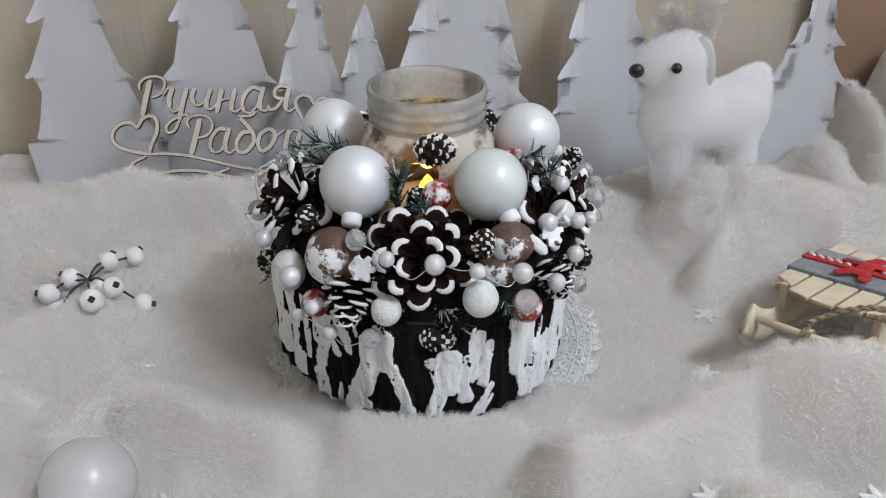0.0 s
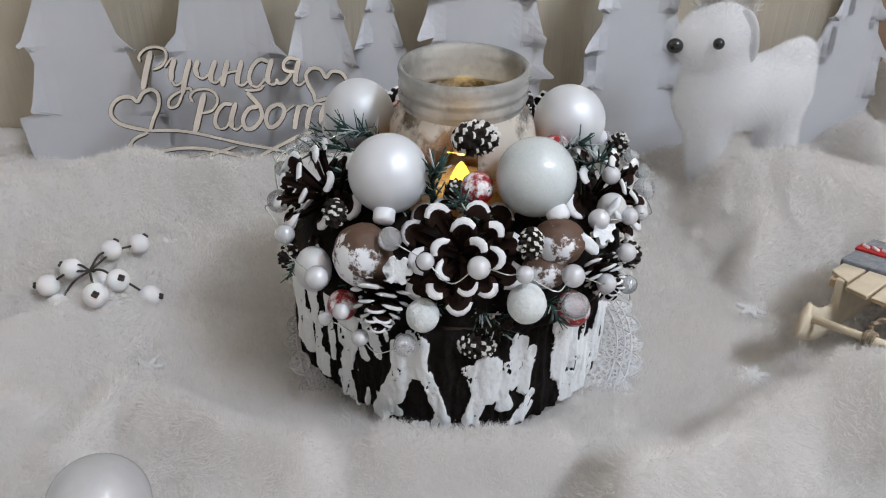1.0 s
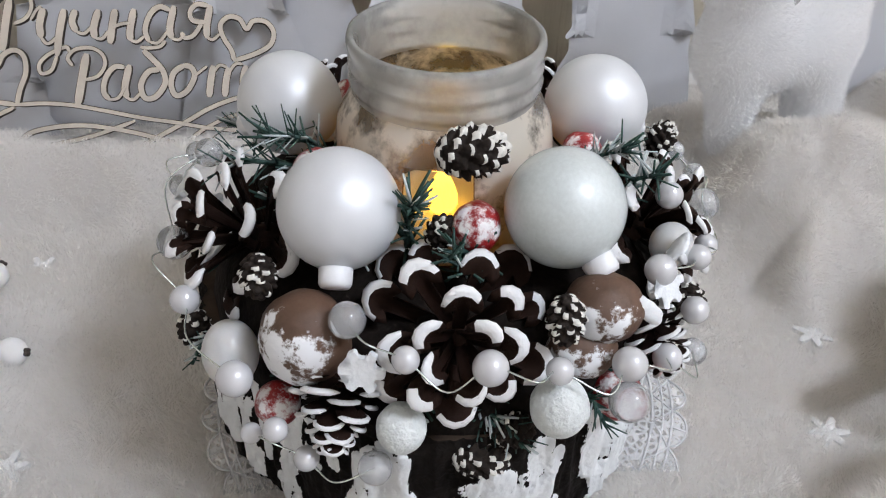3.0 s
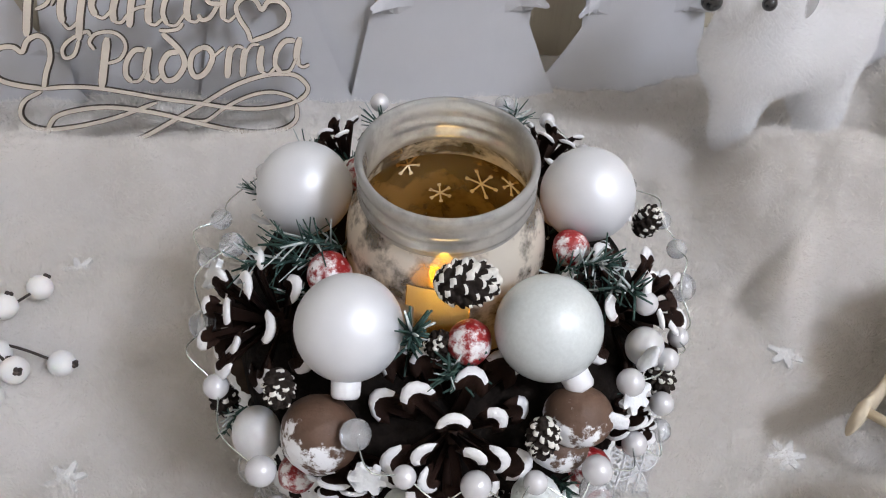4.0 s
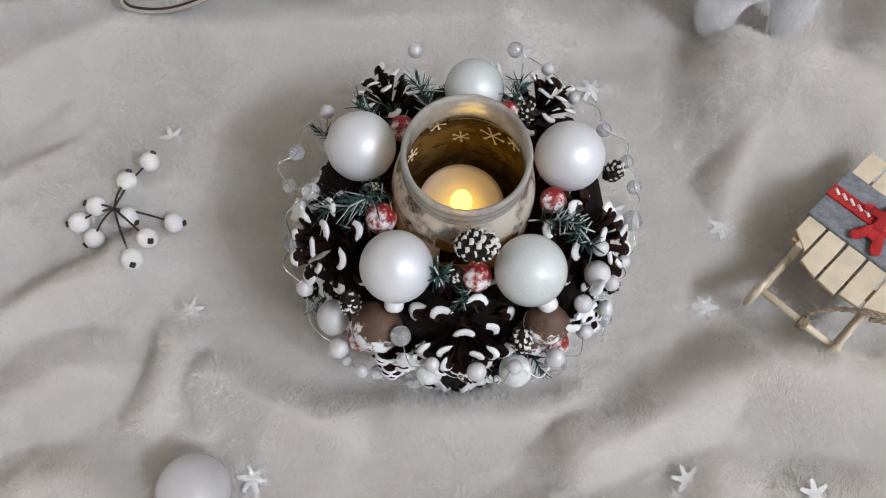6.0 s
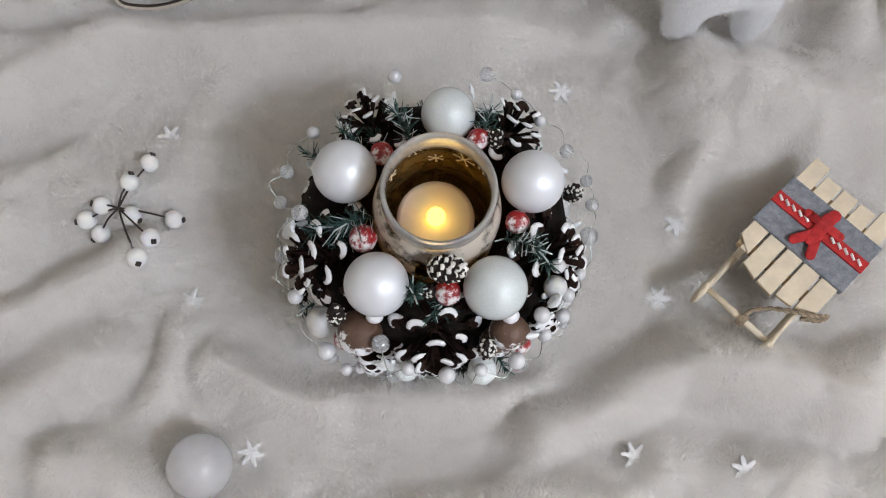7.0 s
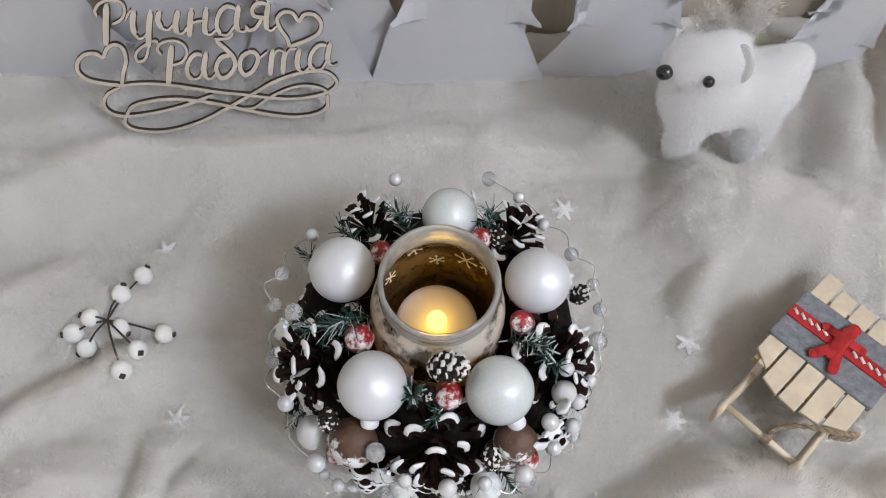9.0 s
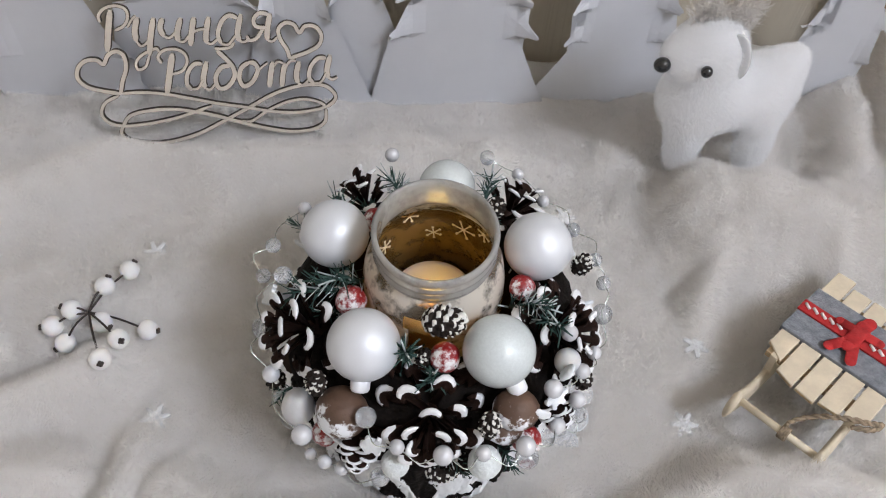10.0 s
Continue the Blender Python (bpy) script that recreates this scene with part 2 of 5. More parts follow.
PALE_WOOD = material("pale_birch", (0.68, 0.58, 0.43), 0.55, noise=0.18, scale=70, bump=0.2, bump_scale=400)
RAW_WOOD = material("raw_birch_edge", (0.52, 0.37, 0.21), 0.65, noise=0.3, scale=90, bump=0.2, bump_scale=400)
FELT_GREY = material("grey_felt", (0.22, 0.23, 0.25), 0.95, colour2=(0.12, 0.13, 0.15), scale=260, bump=0.6, bump_scale=900, sheen=0.3)
RED_FELT = material("red_felt", (0.46, 0.018, 0.018), 0.9, noise=0.3, scale=300, bump=0.5, bump_scale=900)
STITCH = material("white_cord", (0.80, 0.72, 0.70), 0.8, noise=0.1, scale=400)
TWINE = material("jute_twine", (0.36, 0.27, 0.18), 0.9, noise=0.5, scale=300, bump=0.8, bump_scale=900)
BERRY_FOAM = material("foam_berry", (0.80, 0.785, 0.775), 0.6, noise=0.06, scale=200, sss=0.25)
STALK = material("brown_stalk", (0.05, 0.035, 0.03), 0.7, noise=0.4, scale=300, bump=0.4)
PAPER = material("white_card", (0.57, 0.575, 0.60), 0.65, noise=0.05, scale=20, bump=0.06, bump_scale=90)
BLACK_BEAD = material("black_bead", (0.012, 0.012, 0.013), 0.12, noise=0.1, scale=300, coat=0.5)
EAR_GREY = material("ear_satin", (0.70, 0.70, 0.71), 0.25, noise=0.1, scale=100, coat=0.5, alpha=0.75)
TUFT_GREY = fleece("tuft_grey", (0.80, 0.77, 0.74))
WALLPAPER = wallpaper_material()
TAN_WALL = material("tan_side_panel", (0.27, 0.17, 0.11), 0.6, noise=0.12, scale=6, bump=0.1)
PLASTER = material("warm_plaster", (0.80, 0.735, 0.655), 0.85, noise=0.06, scale=4, bump=0.1)
FLOOR_WOOD = material("floor_boards", (0.42, 0.36, 0.30), 0.5, noise=0.3, scale=8, bump=0.1)
TABLE_WOOD = material("table_wood", (0.40, 0.29, 0.19), 0.5, noise=0.25, scale=12, bump=0.1)


for dull in (BARK, CUT_WOOD, MOSS_RING, SCALE_BROWN, MINI_DARK, NEEDLE):
    dull.node_tree.nodes["Principled BSDF"].inputs["Specular IOR Level"].default_value = 0.12


# ---- building helpers ----
def world_place(ob):
    v = Vector((0, 0, 0))
    while ob is not None:
        v += ob.location
        ob = ob.parent
    return v


def thing(name, place, label, category, group="", kind=""):
    ob = new(name)
    ob.empty_display_size = 0.01
    ob.location = place
    return tagged(ob, label, category, group, kind)


def finish(name, bm, mats, origin, smooth=True):
    me = bpy.data.meshes.new(name)
    bm.transform(Matrix.Translation(-Vector(origin)))
    bm.to_mesh(me)
    bm.free()
    for m in (mats if isinstance(mats, (list, tuple)) else [mats]):
        me.materials.append(m)
    if smooth:
        me.polygons.foreach_set("use_smooth", [True] * len(me.polygons))
    return me


def part(name, bm, mats, parent, label="", smooth=True, place=None):
    """bm is in world places; the mesh becomes one object under parent, with its own origin."""
    origin = Vector(place) if place is not None else world_place(parent)
    ob = new(name, finish(name, bm, mats, origin, smooth))
    ob.parent = parent
    ob.location = origin - world_place(parent)
    if label:
        tagged(ob, label)
    return ob


def solo(name, bm, mats, place, label, category, group="", kind="", smooth=True):
    """A thing that is one mesh."""
    ob = new(name, finish(name, bm, mats, place, smooth))
    ob.location = place
    return tagged(ob, label, category, group, kind)


def ball(bm, c, r, seg=24, ring=14, stretch=(1, 1, 1), turn=None, mat=0):
    m = Matrix.Translation(c) @ (turn or Matrix()) @ Matrix.Diagonal((*[r * s for s in stretch], 1))
    res = bmesh.ops.create_uvsphere(bm, u_segments=seg, v_segments=ring, radius=1, matrix=m)
    for v in res["verts"]:
        for f in v.link_faces:
            f.material_index = mat


def block(bm, m, sx, sy, sz, bevel=0.0, mat=0):
    """A box of these sizes centred at the pose m, its edges rounded."""
    tmp = bmesh.new()
    bmesh.ops.create_cube(tmp, size=1, matrix=Matrix.Diagonal((sx, sy, sz, 1)))
    if bevel:
        bmesh.ops.bevel(tmp, geom=tmp.edges[:], offset=bevel, segments=2, affect="EDGES", profile=0.6)
    join(bm, tmp, m, mat)


def join(bm, tmp, m=None, mat=None):
    """Adds tmp to bm at the pose m and frees it."""
    made = {}
    for v in tmp.verts:
        made[v] = bm.verts.new((m @ v.co) if m is not None else v.co)
    for f in tmp.faces:
        try:
            g = bm.faces.new([made[v] for v in f.verts])
        except ValueError:
            continue
        g.material_index = f.material_index if mat is None else mat
    tmp.free()


def tube(bm, pts, r, seg=6, mat=0, taper=1.0, flat=1.0, up=None):
    """A rod along points; flat < 1 makes it a band, up is the band's thin direction."""
    pts = [Vector(p) for p in pts]
    rings = []
    side = None
    for i, p in enumerate(pts):
        d = (pts[min(i + 1, len(pts) - 1)] - pts[max(i - 1, 0)]).normalized()
        ref = Vector(up) if up is not None else (side if side is not None else (Vector((0, 0, 1)) if abs(d.z) < 0.9 else Vector((1, 0, 0))))
        a = d.cross(ref).normalized()
        b = a.cross(d).normalized()
        side = b
        rr = r * (1 + (taper - 1) * i / max(1, len(pts) - 1))
        rings.append([bm.verts.new(p + a * (rr * math.cos(k * math.tau / seg)) + b * (rr * flat * math.sin(k * math.tau / seg))) for k in range(seg)])
    for q, w in zip(rings, rings[1:]):
        for k in range(seg):
            f = bm.faces.new((q[k], q[(k + 1) % seg], w[(k + 1) % seg], w[k]))
            f.material_index = mat
    for end in (rings[0][::-1], rings[-1]):
        bm.faces.new(end).material_index = mat


def smooth_path(pts, n=8):
    """Catmull-Rom through the points."""
    P = [Vector(p) for p in pts]
    P = [P[0] * 2 - P[1]] + P + [P[-1] * 2 - P[-2]]
    out = []
    for i in range(1, len(P) - 2):
        for k in range(n):
            t = k / n
            a, b, c, d = P[i - 1], P[i], P[i + 1], P[i + 2]
            out.append(0.5 * (2 * b + (c - a) * t + (2 * a - 5 * b + 4 * c - d) * t * t + (3 * b - a - 3 * c + d) * t ** 3))
    out.append(P[-2])
    return out


def lathe(bm, profile, seg=64, centre=(0, 0), mat=0):
    rings = []
    for r, z in profile:
        if r < 1e-6:
            rings.append([bm.verts.new((centre[0], centre[1], z))])
        else:
            rings.append([bm.verts.new((centre[0] + r * math.cos(k * math.tau / seg), centre[1] + r * math.sin(k * math.tau / seg), z)) for k in range(seg)])
    for q, w in zip(rings, rings[1:]):
        for k in range(seg):
            vs = []
            for ring, order in ((q, (k, k + 1)), (w, (k + 1, k))):
                if len(ring) == 1:
                    vs.append(ring[0])
                else:
                    vs += [ring[j % seg] for j in order]
            if len(vs) > 2:
                bm.faces.new(vs).material_index = mat


def aim(direction, spin=0.0):
    """A turn that takes z to the direction."""
    return Vector(direction).normalized().to_track_quat("Z", "Y").to_matrix().to_4x4() @ Matrix.Rotation(spin, 4, "Z")


def blades(roots, normals, length, width, seed, lean=0.5):
    """One triangle a hair: returns verts and faces for from_pydata-like filling."""
    rng = np.random.default_rng(seed)
    n = len(roots)
    d = normals + lean * rng.normal(size=(n, 3))
    d /= np.linalg.norm(d, axis=1)[:, None]
    s = np.cross(d, rng.normal(size=(n, 3)))
    s /= np.linalg.norm(s, axis=1)[:, None]
    ln = length * rng.uniform(0.5, 1.15, n)[:, None]
    v = np.empty((n * 3, 3))
    v[0::3], v[1::3], v[2::3] = roots - s * width / 2, roots + s * width / 2, roots + d * ln
    return v


def hair_mesh(name, v):
    me = bpy.data.meshes.new(name)
    n = len(v) // 3
    me.vertices.add(len(v))
    me.vertices.foreach_set("co", v.astype(np.float32).ravel())
    me.loops.add(3 * n)
    me.loops.foreach_set("vertex_index", np.arange(3 * n, dtype=np.int32))
    me.polygons.add(n)
    me.polygons.foreach_set("loop_start", np.arange(0, 3 * n, 3, dtype=np.int32))
    me.update(calc_edges=True)
    return me


# ---- the room: walls, ceiling, floor close it round the table ----
def slab(name, x0, x1, y0, y1, z0, z1, mat, label, category):
    bm = bmesh.new()
    block(bm, Matrix.Translation(((x0 + x1) / 2, (y0 + y1) / 2, (z0 + z1) / 2)), x1 - x0, y1 - y0, z1 - z0)
    return solo(name, bm, mat, ((x0 + x1) / 2, (y0 + y1) / 2, z0), label, category, kind="structure", smooth=False)


WALL_Y = 0.262
slab("wall_north", -1.3, 1.9, WALL_Y, WALL_Y + 0.1, -0.75, 1.75, WALLPAPER, "cream wallpaper wall with fine vertical ribs", "wall")
slab("wall_south", -1.3, 1.9, -2.6, -2.5, -0.75, 1.75, PLASTER, "plain pale plastered wall behind the table", "wall")
slab("wall_west", -1.4, -1.3, -2.6, WALL_Y + 0.1, -0.75, 1.75, PLASTER, "plain pale plastered side wall", "wall")
slab("wall_east", 1.9, 2.0, -2.6, WALL_Y + 0.1, -0.75, 1.75, PLASTER, "plain pale plastered side wall", "wall")
slab("floor", -1.4, 2.0, -2.6, WALL_Y + 0.1, -0.80, -0.75, FLOOR_WOOD, "brown wooden floor under the table", "floor")
slab("ceiling", -1.4, 2.0, -2.6, WALL_Y + 0.1, 1.75, 1.80, PLASTER, "plain white ceiling", "ceiling")
slab("panel", 0.270, 0.62, WALL_Y - 0.014, WALL_Y - 0.002, -0.03, 0.30, TAN_WALL, "tan wooden panel against the wall at the table's end", "panel")

table = thing("table", (0, -0.1, -0.75), "brown wooden table covered by a white throw", "table")
bm = bmesh.new()
block(bm, Matrix.Translation((0, -0.12, -0.045)), 1.3, 0.74, 0.03, 0.004)
part("tabletop", bm, TABLE_WOOD, table)
for sx in (-0.58, 0.58):
    for sy in (-0.43, 0.19):
        bm = bmesh.new()
        block(bm, Matrix.Translation((sx, sy, -0.405)), 0.05, 0.05, 0.69, 0.004)
        part("leg", bm, TABLE_WOOD, table)


# ---- the plush throw: one sheet with folds, and its pile ----
FOLDS = []


def fold(x0, y0, x1, y1, height, width, skew=0.0):
    """A ridge from one place to another; skew makes one flank steeper."""
    FOLDS.append((x0, y0, x1, y1, height, width, skew))


# right of the log, in front of the deer and round the sledge
fold(0.158, 0.106, 0.32, 0.058, 0.026, 0.024)
fold(0.17, 0.085, 0.36, 0.10, 0.018, 0.030)
fold(0.150, 0.040, 0.185, 0.085, 0.014, 0.013)
fold(0.060, -0.104, 0.150, -0.062, 0.019, 0.015)
fold(0.150, -0.066, 0.230, -0.086, 0.028, 0.019)
fold(0.225, -0.080, 0.33, -0.050, 0.016, 0.020)
fold(0.12, -0.125, 0.28, -0.135, 0.012, 0.016)
fold(0.26, 0.135, 0.27, 0.215, 0.018, 0.018)
fold(0.292, 0.150, 0.300, 0.240, 0.034, 0.013)
fold(0.318, 0.110, 0.325, 0.240, 0.052, 0.014)
fold(0.352, 0.040, 0.355, 0.240, 0.070, 0.018)
fold(0.40, 0.00, 0.39, 0.24, 0.08, 0.02)
# in front of the log
fold(-0.125, -0.066, -0.055, -0.088, 0.013, 0.012)
fold(-0.058, -0.080, -0.028, -0.084, 0.0085, 0.010)
fold(-0.030, -0.084, 0.034, -0.083, 0.0132, 0.0105)
fold(0.034, -0.083, 0.062, -0.076, 0.0085, 0.010)
fold(-0.20, -0.115, -0.10, -0.150, 0.015, 0.016)
fold(0.00, -0.150, 0.10, -0.140, 0.016, 0.016)
# the ridge before the lower layer at the back
fold(-0.33, 0.120, -0.19, 0.132, 0.012, 0.016)
fold(-0.19, 0.132, 0.03, 0.142, 0.013, 0.018)
# left of the log
fold(-0.150, -0.080, -0.142, -0.040, 0.010, 0.011)
fold(-0.235, -0.040, -0.160, 0.000, 0.015, 0.013)
fold(-0.240, -0.090, -0.180, -0.058, 0.012, 0.014)
fold(-0.215, 0.035, -0.150, 0.045, 0.009, 0.018)
fold(-0.29, 0.075, -0.215, 0.120, 0.015, 0.014)
fold(-0.30, 0.015, -0.21, 0.050, 0.012, 0.012)
fold(-0.31, -0.030, -0.235, 0.015, 0.013, 0.014)
fold(-0.225, 0.105, -0.185, 0.135, 0.010, 0.010)
fold(-0.30, 0.150, -0.235, 0.170, 0.010, 0.014)


def smoothstep(a, b, x):
    t = np.clip((x - a) / (b - a), 0, 1)
    return t * t * (3 - 2 * t)


def waves(x, y, seed, size, octaves=3):
    """Cheap smooth noise from turned sines."""
    rng = np.random.default_rng(seed)
    out, amp, f = 0 * x, 1.0, math.tau / size
    for _ in range(octaves):
        for _ in range(4):
            a, p = rng.uniform(0, math.tau, 2)
            out = out + amp * np.sin(f * (x * math.cos(a) + y * math.sin(a)) + p + 1.3 * np.sin(0.6 * f * (y * math.cos(a) - x * math.sin(a)) + p * 2))
        amp, f = amp * 0.5, f * 2.1
    return out / 4


def cloth_height(x, y):
    x, y = np.asarray(x, float), np.asarray(y, float)
    z = 0 * x
    wx, wy = x + 0.005 * waves(x, y, 3, 0.09, 2), y + 0.005 * waves(x, y, 4, 0.09, 2)
    for x0, y0, x1, y1, h, w, skew in FOLDS:
        dx, dy = x1 - x0, y1 - y0
        ll = math.hypot(dx, dy)
        s = ((wx - x0) * dx + (wy - y0) * dy) / ll
        d = ((wx - x0) * -dy + (wy - y0) * dx) / ll
        over = np.maximum(0, np.maximum(-s, s - ll))
        h = h * 1.25
        z = np.maximum(z, h * np.exp(-(d * d + over * over) / (w * w))) + 0.25 * h * np.exp(-(d * d + over * over) / (w * w))
    away = smoothstep(0.085, 0.20, np.hypot(x, y * 1.2))
    z = z + away * 0.0056 * waves(x, y, 7, 0.075, 3)
    # the front layer ends in a soft edge; the layer behind lies lower
    edge = 0.140 + 0.075 * (x + 0.1) + 0.004 * waves(x, y, 9, 0.12, 2)
    z = z - 0.016 * smoothstep(-0.006, 0.014 + 0.028 * smoothstep(-0.06, 0.0, x), y - edge) * smoothstep(0.20, 0.10, x) + 0.004 * np.exp(-((y - edge + 0.012) / 0.010) ** 2) * smoothstep(0.16, 0.10, x)
    z = z * smoothstep(0.060, 0.071, np.hypot(x, y))
    return z + 0.0011 * waves(x, y, 12, 0.016, 3) * smoothstep(0.06, 0.10, np.hypot(x, y))


def sheet():
    nx, ny = 440, 270
    xs, ys = np.linspace(-0.62, 0.395, nx), np.linspace(-0.46, 0.255, ny)
    X, Y = np.meshgrid(xs, ys)
    Z = cloth_height(X, Y)
    Z = Z - 0.004
    v = np.stack([X.ravel(), Y.ravel(), Z.ravel()], 1)
    i = (np.arange(ny - 1)[:, None] * nx + np.arange(nx - 1)[None, :]).ravel()
    f = np.stack([i, i + 1, i + nx + 1, i + nx], 1)
    me = bpy.data.meshes.new("throw")
    me.from_pydata(v.tolist(), [], f.tolist())
    me.materials.append(PLUSH)
    me.polygons.foreach_set("use_smooth", [True] * len(me.polygons))
    ob = new("throw_blanket", me)
    so = ob.modifiers.new("thickness", "SOLIDIFY")
    so.thickness, so.offset = 0.004, -1
    return tagged(ob, "white plush faux-fur throw lying in soft folds over the table", "blanket")


throw = sheet()


def pile():
    rng = np.random.default_rng(5)
    n = 1250000
    x, y = rng.uniform(-0.36, 0.36, n), rng.uniform(-0.19, 0.235, n)
    keep = np.hypot(x, y) > 0.060
    x, y = x[keep], y[keep]
    e = 0.001
    z = cloth_height(x, y)
    gx, gy = (cloth_height(x + e, y) - z) / e, (cloth_height(x, y + e) - z) / e
    nrm = np.stack([-gx, -gy, np.ones_like(z)], 1)
    nrm /= np.linalg.norm(nrm, axis=1)[:, None]
    comb = np.stack([0.55 * waves(x, y, 21, 0.045, 2) + 0.55 * waves(x, y, 23, 0.013, 2), 0.55 * waves(x, y, 22, 0.045, 2) + 0.55 * waves(x, y, 24, 0.013, 2), 0 * x], 1)
    v = blades(np.stack([x, y, z - 0.0045], 1), nrm + comb, 0.0048, 0.00024, 6, 0.40)
    me = hair_mesh("pile", v)
    me.materials.append(PLUSH)
    ob = new("fur", me)
    ob.parent = throw
    return tagged(ob, "short soft white pile of the throw", kind="stuff")


pile()


# ---- lace doily under the log ----
def doily():
    bm = bmesh.new()
    cx, cy, R = 0.003, 0.000, 0.078
    z = -0.001

    def lift(x, y):
        tucked = 0.009 * max(0.0, min(1.0, -(y + 0.025) / 0.02))
        return (x, y, z + max(0.0, float(cloth_height(x, y))) + 0.0032 - tucked)
    for rr, th in ((0.071, 0.0005), (0.0745, 0.0004), (0.0775, 0.0005)):
        tube(bm, [lift(cx + rr * math.cos(a), cy + rr * math.sin(a)) for a in np.linspace(0, math.tau, 97)], th, 5)
    n = 36
    for k in range(n):
        a = k * math.tau / n
        pts = []
        for u in np.linspace(-1, 1, 9):
            aa = a + u * 0.5 * math.tau / n
            rr = 0.0775 + 0.0050 * math.cos(u * math.pi / 2) ** 0.7
            pts.append(lift(cx + rr * math.cos(aa), cy + rr * math.sin(aa)))
        tube(bm, pts, 0.00045, 5)
        for s in (-0.5, 0.5):
            aa = a + s * math.tau / n
            tube(bm, [lift(cx + 0.071 * math.cos(a), cy + 0.071 * math.sin(a)), lift(cx + 0.0745 * math.cos((a + aa) / 2), cy + 0.0745 * math.sin((a + aa) / 2)), lift(cx + 0.0775 * math.cos(aa), cy + 0.0775 * math.sin(aa))], 0.0004, 4)
        tube(bm, [lift(cx + 0.0775 * math.cos(a), cy + 0.0775 * math.sin(a)), lift(cx + 0.0825 * math.cos(a), cy + 0.0825 * math.sin(a))], 0.0004, 4)
    n = 288
    ring = []
    for k in range(n):
        a = k * math.tau / n
        edge = 0.0777 + 0.0046 * abs(math.cos(a * 18)) ** 0.8
        ring.append([bm.verts.new(lift(cx + rr * math.cos(a), cy + rr * math.sin(a))) for rr in (0.062, 0.069, 0.074, 0.0775, edge)])
    for k in range(n):
        q, w = ring[k], ring[(k + 1) % n]
        for i in range(4):
            bm.faces.new((q[i], q[i + 1], w[i + 1], w[i])).material_index = 1
    solo("doily", bm, [LACE, LACE_NET], (cx, cy, 0.001), "white scalloped lace doily under the log slice", "doily")


doily()

# ---- the candle centrepiece on its log slice ----
piece = thing("candle_centerpiece", (0, 0, 0.002), "candle centerpiece of painted log, snowy pine cones and white baubles", "centerpiece")

LOG_R, LOG_H = 0.0680, 0.052
STROKES = []


def stroke(x0, y0, x1, y1, w):
    """Painted plate on the bark: arc place and height of both ends and width, in millimetres; 0 is the front."""
    STROKES.append((x0, y0 + 2, x1, y1 + 1.5, 1.12 * w))


# front plates: the left rim, the broad one, the forked one, the broken one, the right rim
stroke(-81.9, 49.7, -80.1, 12.4, 12.2); stroke(-68.6, 48.3, -69.5, 27.4, 6.0); stroke(-67.9, 22.8, -66.7, 4.6, 5.4); stroke(-59.3, 47.3, -58.5, 22.2, 4.1)
stroke(-58.1, 22.2, -57.6, 13.9, 2.6); stroke(-75.5, 28.1, -74.1, 9.8, 4.4); stroke(-48.3, 40.8, -48.3, 28.3, 11.4); stroke(-46.4, 29.4, -49.7, 15.6, 6.8)
stroke(-50.5, 15.4, -48.8, -1.6, 5.6); stroke(-53.1, 7.9, -43.3, -2.6, 3.7); stroke(-38.8, 42.3, -33.1, 36.1, 5.7); stroke(-32.4, 34.1, -31.5, 28.8, 2.4)
stroke(-41.0, 30.9, -38.1, 25.9, 3.8); stroke(-62.5, 11.4, -63.3, 2.7, 4.0); stroke(-16.3, 41.7, -16.7, 30.8, 12.0); stroke(-22.4, 38.6, -22.4, 30.4, 5.0)
stroke(-19.9, 27.9, -25.0, 12.5, 8.7); stroke(-26.3, 12.3, -30.4, 1.6, 8.0); stroke(-22.4, 4.6, -31.7, 0.4, 4.3); stroke(-11.1, 27.1, -6.7, 15.0, 4.8)
stroke(-6.7, 15.0, -3.7, 3.6, 4.3); stroke(-14.8, 1.8, -11.1, 3.4, 3.2); stroke(4.3, 32.7, 7.4, 21.8, 4.1); stroke(11.1, 32.5, 11.1, 20.3, 10.9)
stroke(8.0, 20.4, 4.3, 7.0, 3.6); stroke(4.9, 7.0, 8.0, 5.5, 2.6); stroke(14.8, 25.5, 18.6, 11.7, 5.6); stroke(19.2, 32.0, 16.7, 10.5, 3.5)
stroke(24.4, 41.1, 21.1, 26.4, 4.3); stroke(28.3, 35.3, 26.3, 16.4, 4.7); stroke(21.1, 19.6, 23.7, 23.5, 3.3); stroke(30.4, 13.2, 22.4, 1.8, 3.4)
stroke(31.1, 6.3, 26.3, 2.1, 2.1); stroke(9.8, 13.6, 8.0, 6.9, 1.9); stroke(44.1, 41.5, 44.8, 17.9, 9.3); stroke(43.3, 20.9, 48.8, 1.9, 6.0)
stroke(55.7, 18.5, 55.7, 1.7, 15.9); stroke(49.7, 37.8, 50.5, 26.6, 5.8); stroke(63.5, 22.5, 64.6, 2.4, 8.2); stroke(72.8, 44.6, 69.1, 11.1, 12.3)
stroke(80.1, 47.2, 77.0, 13.3, 9.7); stroke(85.8, 43.0, 83.7, 18.7, 6.1); stroke(58.5, 34.8, 56.6, 26.8, 2.6)
rnd = random.Random(4)
for k in range(15):
    s0 = 98 + k * 15 + rnd.uniform(-4, 4)
    stroke(s0, rnd.uniform(36, 48), s0 + rnd.uniform(-6, 6), rnd.uniform(2, 18), rnd.uniform(4, 10))
    stroke(s0 + 7, rnd.uniform(25, 46), s0 + 7 + rnd.uniform(-6, 6), rnd.uniform(2, 14), rnd.uniform(3, 5))

